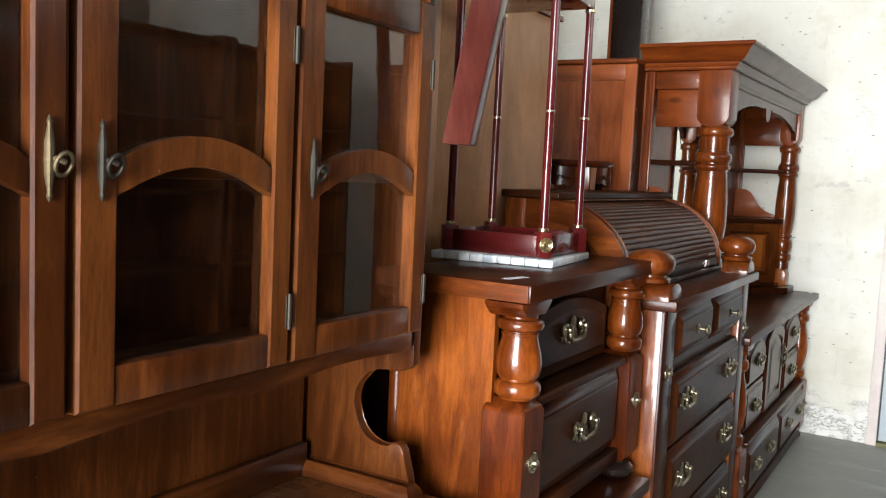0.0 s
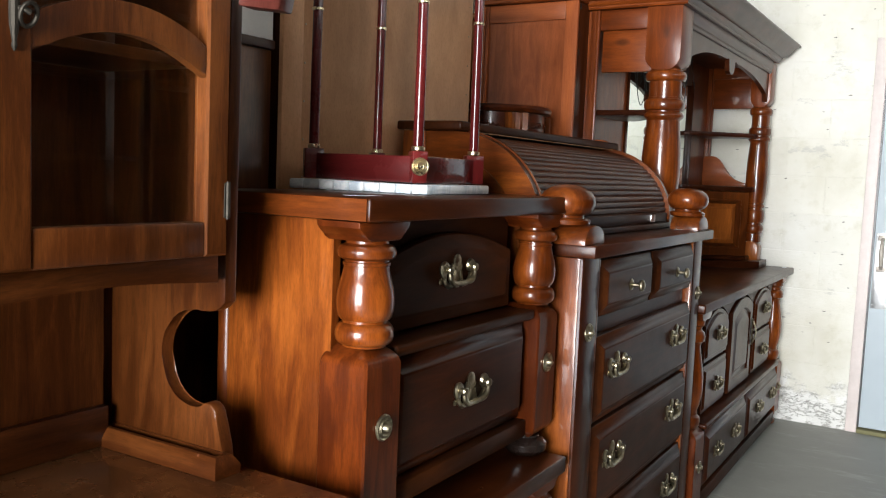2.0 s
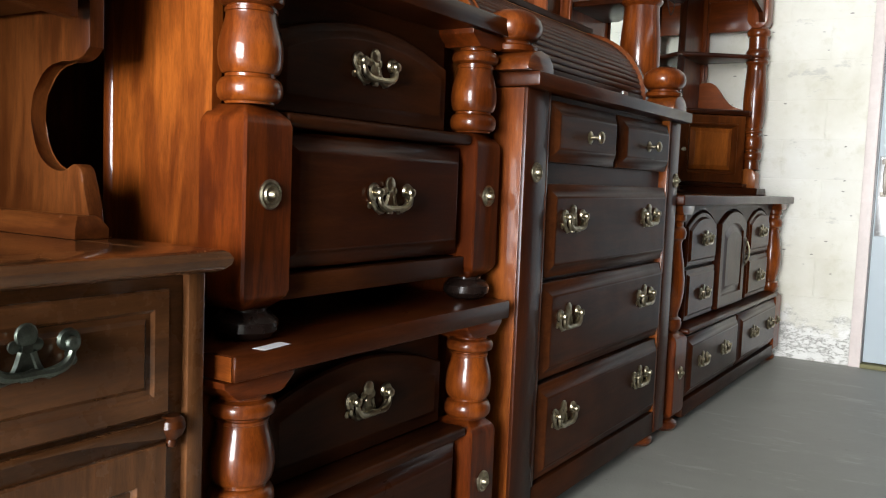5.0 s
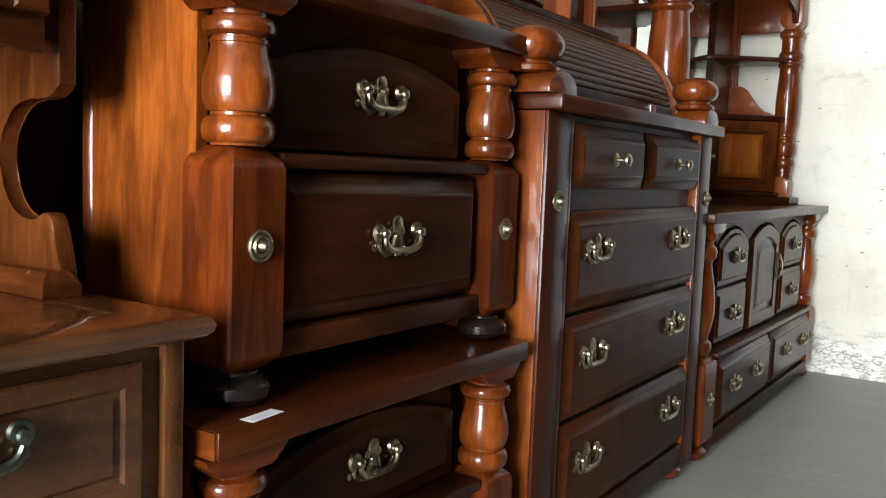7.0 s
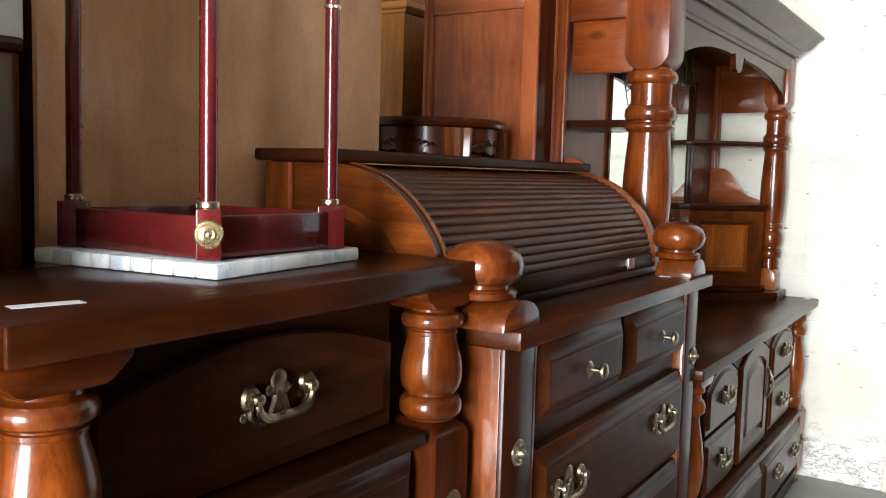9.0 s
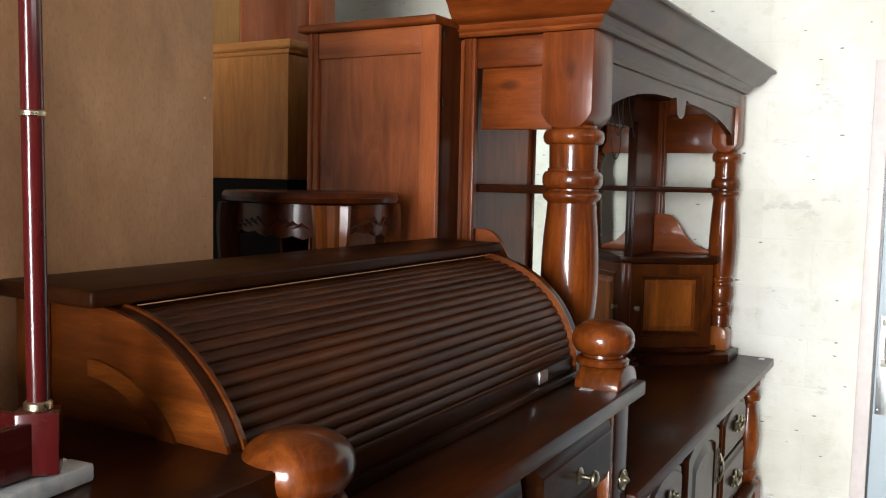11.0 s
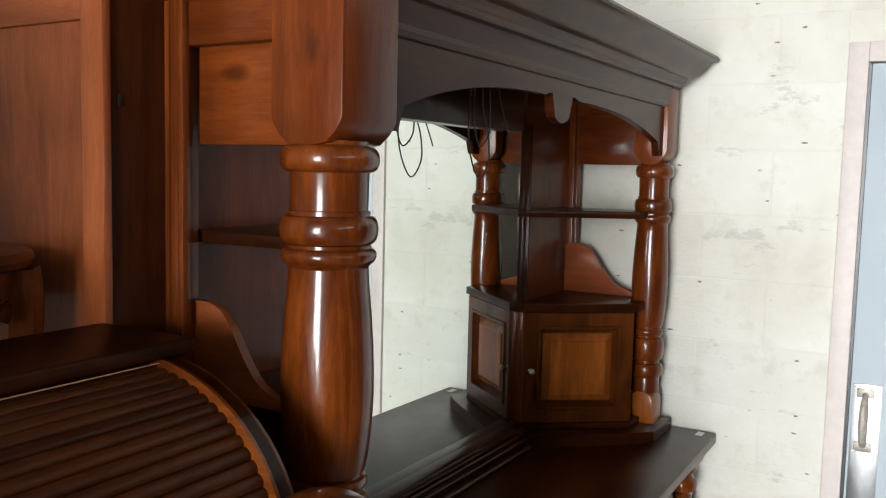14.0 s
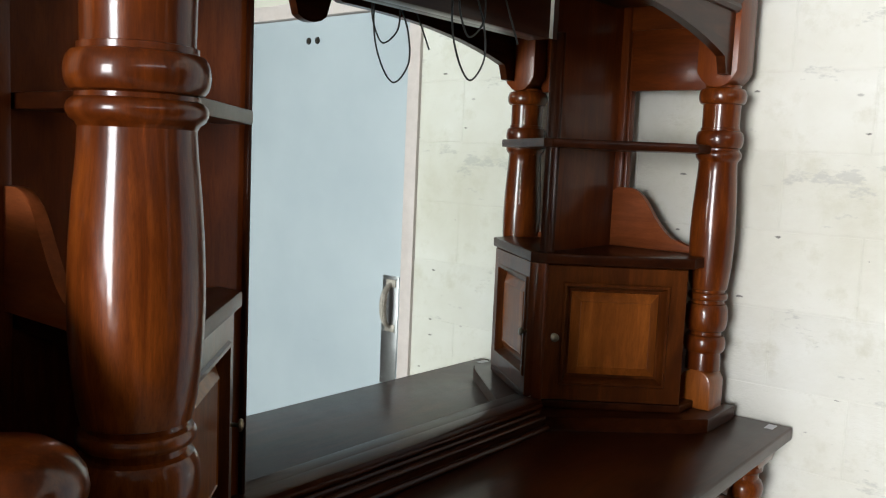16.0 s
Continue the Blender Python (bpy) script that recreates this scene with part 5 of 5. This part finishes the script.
def stand():
    z = 1.2375
    s = thing("marble_slab", -0.812, 2.205, z, "white and blue marble slab lying on a nightstand", "slab")
    h, n = 0.170, 9
    for i in range(n):
        a, b = -h + 2 * h * i / n, -h + 2 * h * (i + 1) / n
        part("strip", placed(box(B(), a + 0.0006, b - 0.0006, -h, h, z, z + 0.021 + 0.001 * math.sin(7 * i), 0.004), SLAB), marble, s)
    z += 0.023
    t = thing("tall_stand", -0.806, 2.200, z, "glossy red mahogany stand with four brass-ringed poles", "stand")
    kx, ky = 0.142, 0.138
    for a, b, c, d in ((-kx, kx, -ky, -ky + 0.012), (-kx, kx, ky - 0.012, ky), (-kx, -kx + 0.012, -ky + 0.012, ky - 0.012), (kx - 0.012, kx, -ky + 0.012, ky - 0.012)):
        part("base_side", placed(box(B(), a, b, c, d, z, z + 0.056, 0.002)), wood("mahogany", "x" if b - a > 0.1 else "y"), t)
    part("base_floor", placed(box(B(), -kx + 0.012, kx - 0.012, -ky + 0.012, ky - 0.012, z + 0.006, z + 0.018, 0)), wood("mahogany", "y"), t)
    for sx in (-1, 1):
        for sy in (-1, 1):
            x, y = sx * (kx - 0.008), sy * (ky - 0.008)
            m = STAND @ Matrix.Translation((x, y, 0)) @ Matrix.Rotation(math.pi / 4, 4, "Z")
            part("corner_block", placed(box(B(), -0.016, 0.016, -0.021, 0.021, z, z + 0.066, 0.002), m if sx * sy < 0 else m @ Matrix.Rotation(math.pi / 2, 4, "Z")), wood("mahogany", "z"), t)
            tilt = 0.012
            bm = tube(B(), [(x, y, z + 0.066), (x * (1 - tilt), y * (1 - tilt), z + 0.668)], 0.0110, 20)
            pole = part("pole", placed(bm), wood("mahogany", "z"), t, "slim red lacquered pole")
            for zz, hh, r in ((z + 0.066, 0.010, 0.0140), (z + 0.366, 0.007, 0.0130), (z + 0.655, 0.012, 0.0145)):
                f = 1 - tilt * (zz - z) / 0.7
                part("ring", placed(lathe(B(), x * f, y * f, [(zz, r * 0.86), (zz + hh * 0.2, r), (zz + hh * 0.8, r), (zz + hh, r * 0.86)], 20)), bright_brass, pole, "brass ring")
    part("upper_tray", placed(box(B(), -kx, kx, -ky, ky, z + 0.668, z + 0.73, 0.004)), wood("mahogany", "y"), t)
    ros = make_rosette(0.0190, bright_brass)
    m = STAND @ Vector((kx - 0.008 + 0.0138, -ky + 0.008 - 0.0138, 0))
    again("rosette", ros, m.x, m.y, z + 0.034, t, radians(3.0 - 45), "gilt rosette")


def overhanging_board():
    """A mahogany board that lies on the hutch and hangs over its edge."""
    t = thing("mahogany_rack", -0.80, 1.45, 1.991, "glossy mahogany rack lying on a hutch with one leg hanging down", "rack")
    part("rail", box(B(), -0.98, -0.46, 1.545, 1.605, 1.9915, 2.035, 0.004), wood("mahogany", "x"), t)
    right, ahead = Vector((0.84, 0.545, 0)), Vector((-0.545, 0.84, 0))
    loops = []
    for zz, off, wide in ((1.522, 0.0, 0.031), (2.03, 0.083, 0.034)):
        c = Vector((-0.618, 1.560, zz)) + right * off
        face, edge = (right * 0.92 + ahead * 0.38).normalized(), (ahead * 0.92 - right * -0.42).normalized()
        loops.append([c - face * wide, c + face * wide, c + face * wide + edge * 0.040, c - face * wide + edge * 0.040])
    bm = loft(B(), loops)
    bmesh.ops.bevel(bm, geom=list(bm.edges), offset=0.003, segments=2, affect="EDGES", profile=0.5)
    part("leg", bm, wood("rosewood", "z"), t, "hanging slanted mahogany leg")


stand()
overhanging_board()

# ---------------------------------------------------------------- furniture stored behind the row


def tall_cupboard():
    x0, x1, y0, y1, z1 = -1.412, -0.992, 3.68, 4.40, 1.985
    t = thing("tall_cupboard", -1.2, 4.0, FLOOR, "tall cherry-brown cupboard with a framed side panel", "cupboard")
    part("body", box(B(), x0 + 0.006, x1 - 0.006, y0 + 0.016, y1, FLOOR, z1 - 0.022, 0.002), wood("walnut", "z"), t)
    for a, b in ((x0, x0 + 0.036), (x1 - 0.052, x1)):
        part("stile", box(B(), a, b, y0 - 0.002, y0 + 0.0155, FLOOR, z1 - 0.022, 0.004), wood("cedar", "z"), t)
    part("bead", box(B(), x0 + 0.014, x0 + 0.020, y0 - 0.008, y0 - 0.002, FLOOR, z1 - 0.022, 0.002), wood("cedar", "z"), t)
    part("rail", box(B(), x0 + 0.036, x1 - 0.052, y0, y0 + 0.0155, z1 - 0.092, z1 - 0.022, 0.004), wood("cedar", "x"), t)
    part("side_panel", box(B(), x0 + 0.036, x1 - 0.052, y0 + 0.008, y0 + 0.0155, FLOOR, z1 - 0.092, 0), wood("cedar", "z"), t, "smooth reddish-brown panel")
    bm = box(B(), x0 - 0.022, x1 + 0.002, y0 - 0.022, y1, z1 - 0.021, z1, 0.007, 3)
    part("top_board", bm, wood("cherry", "x"), t)
    for zz, r in ((1.955, 0.006), (1.78, 0.003)):
        part("hinge_plate", box(B(), x1 - 0.0055, x1 - 0.003, y0 + 0.03, y0 + 0.034 + r, zz - 0.02, zz, 0.001), dull_iron, t)


def rear_cupboard():
    x0, x1, y0, y1, z1 = -1.935, -1.540, 3.745, 4.03, 1.968
    t = thing("small_cupboard", -1.73, 3.9, FLOOR, "yellow-brown cupboard with a thin moulded top", "cupboard")
    part("body", box(B(), x0 + 0.022, x1 - 0.008, y0 + 0.012, y1, 1.561, z1 - 0.036, 0.003), wood("tan", "z"), t)
    # Flat black part stands in for the darkness under the cupboard.
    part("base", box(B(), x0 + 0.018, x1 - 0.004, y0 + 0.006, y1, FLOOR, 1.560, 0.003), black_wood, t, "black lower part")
    prof = [(0, 1.928), (0.006, 1.932), (0.010, 1.942), (0.016, 1.944), (0.020, 1.950), (0.020, 1.968), (0, 1.968)]
    bm = sweep(B(), [(x0 + 0.02, y1), (x0 + 0.02, y0 + 0.012), (x1 - 0.006, y0 + 0.012), (x1 - 0.006, y1)][::1], prof)
    box(bm, x0 + 0.022, x1 - 0.008, y0 + 0.014, y1 - 0.002, 1.93, 1.966, 0)
    part("top_board", bm, wood("tan", "x"), t)


def panel_backed_cabinet():
    x, y0, y1, z1 = -1.035, 2.075, 2.950, 2.035
    t = thing("cabinet", -1.25, 2.5, FLOOR, "tall cabinet seen from its plain brown plywood back", "cabinet")
    part("body", box(B(), x - 0.42, x - 0.008, y0 + 0.006, y1 - 0.006, FLOOR, z1 - 0.02, 0.002), wood("dark", "z"), t)
    part("back_panel", box(B(), x - 0.0075, x - 0.002, y0 + 0.07, y1, FLOOR, z1 - 0.02, 0.001), wood("plywood", "z"), t, "plain plywood back with small tacks")
    part("back_stile", box(B(), x - 0.0075, x + 0.006, y0, y0 + 0.0695, FLOOR, z1 - 0.02, 0.002), wood("plywood", "z"), t)
    part("top_board", box(B(), x - 0.44, x + 0.010, y0 - 0.012, y1 + 0.012, z1 - 0.0195, z1, 0.004), wood("cherry", "y"), t)
    tack = mesh_of("tack", lathe(B(), 0, 0, [(0, 0.003), (0.0012, 0.002)], 6, Matrix.Rotation(math.pi / 2, 4, "Y")), brass)
    for i in range(12):
        for yy in (y0 + 0.085, y1 - 0.02):
            again("tack", tack, x - 0.002, yy, 0.9 + 0.09 * i, t)


def gap_cabinet():
    t = thing("dark_cabinet", -1.4, 1.6, FLOOR, "plain dark brown cabinet standing behind the hutch", "cabinet")
    part("body", box(B(), -1.75, -1.050, 1.15, 2.060, FLOOR, 1.545, 0.003), wood("hutch", "z"), t)
    part("top_board", box(B(), -1.76, -1.040, 1.14, 2.062, 1.5455, 1.567, 0.004), wood("walnut", "y"), t)


def white_cloth():
    t = thing("white_cloth", -1.35, 1.8, 1.567, "folded white pleated cloth lying on a dark cabinet", "cloth")
    n, outline = 40, []
    for i in range(n + 1):
        u = i / n
        outline.append((-1.052 - 0.018 * abs(math.sin(9 * u)), 1.50 + 0.572 * u))
    outline += [(-1.60, 2.072), (-1.60, 1.50)]
    bm = prism(B(), outline, lambda u, v, w: (u, v, w), 1.5672, 1.99, 0.0)
    part("folds", bm, plain("white_cotton", (0.80, 0.79, 0.74), 0.9, 0.0, 0.05, 30.0, 0.2), t)


def bookcase(y0, y1, x0=1.85, height=2.15):
    """Open shelving on the far side of the aisle."""
    t = thing("bookcase", x0 + 0.2, (y0 + y1) / 2, FLOOR, "tall dark open wooden bookcase across the aisle", "bookcase", "bookcases across the aisle")
    for a in (y0, y1 - 0.03):
        part("side_panel", box(B(), x0, x0 + 0.38, a, a + 0.03, FLOOR, height, 0.002), wood("hutch", "z"), t)
    part("back_panel", box(B(), x0 + 0.37, x0 + 0.38, y0 + 0.03, y1 - 0.03, FLOOR, height, 0), wood("dark", "z"), t)
    for k in range(6):
        z = FLOOR + 0.06 + k * (height - 0.1) / 5
        part("shelf", box(B(), x0 + 0.004, x0 + 0.369, y0 + 0.03, y1 - 0.03, z, z + 0.025, 0.002), wood("hutch", "y"), t)
    return t


# Unseen wardrobe added so that glossy fronts reflect less bright wall.
def beside_door():
    t = thing("unseen_wardrobe", 1.45, 5.2, FLOOR, "tall dark unseen wardrobe added beside the steel door to darken reflections", "wardrobe")
    part("body", box(B(), 1.06, 1.84, 4.95, 5.58, FLOOR, 2.10, 0.004), wood("walnut", "z"), t)
    for a in (1.07, 1.455):
        part("door_leaf", panel(B(), side(4.9495), a, a + 0.375, 0.06, 2.04, ((0, 0), (0, 0.014), (0.06, 0.014), (0.066, 0.006), (0.08, 0.006), (0.10, 0.014))), wood("walnut", "z"), t)
    part("cornice", box(B(), 1.04, 1.845, 4.90, 5.58, 2.1005, 2.16, 0.01, 3), wood("walnut", "x"), t)


def round_table():
    cx, cy, r, top, base = -1.212, 3.452, 0.214, 1.536, 0.98
    c = thing("low_cabinet", cx, 3.3, FLOOR, "plain dark low cabinet under a small table", "cabinet")
    part("body", box(B(), -1.62, -1.06, 2.975, 3.655, FLOOR, base - 0.031, 0.004), wood("dark", "z"), c)
    part("top_board", box(B(), -1.63, -1.05, 2.97, 3.660, base - 0.030, base, 0.005), wood("dark", "y"), c)
    t = thing("side_table", cx, cy, base, "small round carved side table with cabriole legs, on a cabinet", "table")
    part("tabletop", lathe(B(), cx, cy, [(top - 0.026, r * 0.95), (top - 0.022, r * 0.985), (top - 0.012, r), (top - 0.005, r * 0.99), (top, r * 0.965)], 64), wood("post", "y"), t)
    ra = r * 0.88
    bm, n = B(), 96
    out, inn = [], []
    for i in range(n):
        a = 2 * math.pi * i / n
        drop = 0.030 + 0.012 * abs(math.sin(2 * a + 0.4)) + 0.004 * math.sin(24 * a)
        out.append((cx + ra * math.cos(a), cy + ra * math.sin(a), top - 0.028 - 0.032 - drop))
    loft(bm, [[(x, y, top - 0.026) for x, y, _ in out], out, [(cx + (x - cx) * 0.93, cy + (y - cy) * 0.93, z) for x, y, z in out], [(cx + (x - cx) * 0.93, cy + (y - cy) * 0.93, top - 0.027) for x, y, _ in out]], False)
    part("apron", bm, wood("post", "y"), t, "carved scalloped apron")
    first = math.atan2(-0.62, 0.80)
    for i in range(4):
        a = first + i * math.pi / 2
        d = Vector((math.cos(a), math.sin(a), 0))
        o = Vector((cx, cy, 0))
        line = bezier((ra + 0.008, top - 0.028), (ra + 0.035, top - 0.16), (ra - 0.045, top - 0.36), (ra + 0.030, base + 0.001), 14)
        across = Vector((-d.y, d.x, 0))
        loops = []
        for j, (q, zz) in enumerate(line):
            k = j / (len(line) - 1)
            hw = 0.043 - 0.021 * min(1, k * 1.4) + 0.010 * max(0, k - 0.85) / 0.15
            hd = 0.026 - 0.010 * k
            p = o + d * q + Vector((0, 0, zz))
            loops.append([p + across * hw * u + d * hd * v for u, v in ((-1, -1), (1, -1), (1, 0.4), (0.75, 0.9), (0.35, 0.55), (0, 0.95), (-0.35, 0.55), (-0.75, 0.9), (-1, 0.4))])
        # Walnut on legs 2 and 3 puts their shade into the colour.
        part("leg", loft(B(), loops), wood("pine" if i in (0, 1) else "walnut", "z"), t, "carved cabriole leg, honey brown or darkened to walnut as shaded")
        for s in (-1, 1):
            bm = B()
            for k in range(4):
                aa = a + s * (0.24 + 0.10 * k)
                p = (cx + (ra + 0.002) * math.cos(aa), cy + (ra + 0.002) * math.sin(aa))
                q = (cx + (ra + 0.004) * math.cos(aa + s * 0.22), cy + (ra + 0.002) * math.sin(aa + s * 0.22))
                tube(bm, [(*p, top - 0.084 + 0.004 * k), ((p[0] + q[0]) / 2, (p[1] + q[1]) / 2, top - 0.072 + 0.004 * k), (*q, top - 0.082 + 0.002 * k)], [0.001, 0.0045, 0.001], 6)
            part("carving", bm, wood("post", "y"), t, "leafy carved relief")


def far_furniture():
    t = thing("tan_wardrobe", -2.6, 4.3, FLOOR, "large tan wardrobe with a red-brown side, on a black base", "wardrobe")
    part("body", box(B(), -3.25, -2.040, 4.072, 4.60, 1.62, 2.75, 0.004), wood("olive", "z"), t)
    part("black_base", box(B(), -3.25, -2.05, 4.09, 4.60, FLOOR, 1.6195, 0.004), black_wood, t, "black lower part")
    part("side_panel", box(B(), -2.0395, -2.030, 4.074, 4.44, 1.62, 2.75, 0.002), wood("cedar", "z"), t, "red-brown side panel")
    part("side_stile", box(B(), -2.0395, -2.024, 4.4405, 4.60, 1.62, 2.75, 0.003), wood("cedar", "z"), t, "red-brown stile")
    bm = tube(B(), bezier((-2.30, 4.066, 2.6), (-2.31, 4.064, 2.3), (-2.28, 4.064, 2.2), (-2.30, 4.066, 1.98), 14), 0.003, 6)
    part("wire", bm, frame_paint, t, "pale wire hanging down the front")
    t = thing("tall_board", -1.49, 5.1, FLOOR, "tall dark board with a bare orange edge leaning behind the hutch", "board")
    part("board", box(B(), -1.575, -1.40, 4.87, 5.02, FLOOR, 2.80, 0.003), wood("ebony", "z"), t)
    part("edge_strip", box(B(), -1.592, -1.5755, 4.865, 5.02, FLOOR, 2.80, 0.002), wood("cherry", "z"), t)
    t = thing("green_bin", -2.45, 3.72, FLOOR, "dull dark green plastic bin stacked among the furniture", "bin")
    part("body", lathe(B(), -2.45, 3.72, [(FLOOR, 0.20), (1.0, 0.24), (1.518, 0.27)], 32), green_plastic, t)
    part("rim", lathe(B(), -2.45, 3.72, [(1.5185, 0.262), (1.522, 0.283), (1.53, 0.286), (1.553, 0.286), (1.558, 0.280), (1.56, 0.270)], 32), green_plastic, t, "thick rolled rim")


tall_cupboard()
rear_cupboard()
panel_backed_cabinet()
gap_cabinet()
beside_door()
white_cloth()
round_table()
for n in range(5):
    bookcase(-0.9 + 1.12 * n, 0.18 + 1.12 * n)
far_furniture()


# ---------------------------------------------------------------- small things


def tag(x, y, z, lx, ly, turn, label):
    bm = box(B(), -lx / 2, lx / 2, -ly / 2, ly / 2, 0, 0.0005, 0)
    bmesh.ops.transform(bm, matrix=Matrix.Translation((x, y, z)) @ Matrix.Rotation(radians(turn), 4, "Z"), verts=bm.verts)
    t = thing("price_tag", x, y, z, label, "tag")
    part("card", bm, paper, t)


tag(-0.592, 1.808, 1.2374, 0.022, 0.072, -14, "small white paper tag lying on a nightstand top")
tag(-0.482, 1.765, LOW_TOP + 0.0004, 0.024, 0.066, 6, "white paper tag under a nightstand foot")
tag(-0.520, 3.560, 1.1224, 0.030, 0.052, 10, "small white paper tag lying on the chest top")
tag(-0.490, 5.560, 0.8454, 0.022, 0.044, 0, "small pale sticker on the dresser top corner")


# ---------------------------------------------------------------- pieces of the end wall
def lay_blocks():
    course, length, joint, base = 0.205, 0.41, 0.004, 0.122 - 0.205
    rest = B()
    row = 0
    z = base
    shapes = {}
    while z < TOP_Z:
        z0, z1 = max(z, FLOOR), min(z + course - joint, TOP_Z)
        x = LEFT_X - (length / 2 if row % 2 else 0.0)
        while x < RIGHT_X:
            a, b = max(x, LEFT_X), min(x + length - joint, RIGHT_X)
            pieces = [(a, b)]
            if z0 < DOOR_TOP + 0.06:
                pieces = [(a, min(b, DOOR_X0 - 0.057)), (max(a, DOOR_X1 + 0.057), b)]
            for p, q in pieces:
                if q - p < 0.02 or z1 - z0 < 0.02:
                    continue
                if p > 1.4 or z0 > 2.75:
                    box(rest, p, q, WALL_Y - 0.001, WALL_Y + 0.0025, z0, z1, 0)
                    continue
                key = (round(q - p, 4), round(z1 - z0, 4))
                if key not in shapes:
                    s = box(B(), -key[0] / 2, key[0] / 2, 0.0, 0.0035, 0.0, key[1], 0.0012, 1)
                    shapes[key] = mesh_of("block", s, block_paint)
                again("block", shapes[key], (p + q) / 2, WALL_Y + 0.0008, z0, wall_north)
            x += length
        z += course
        row += 1
    stuff = part("blocks_far", rest, block_paint, wall_north)
    stuff["kind"] = "stuff"


lay_blocks()
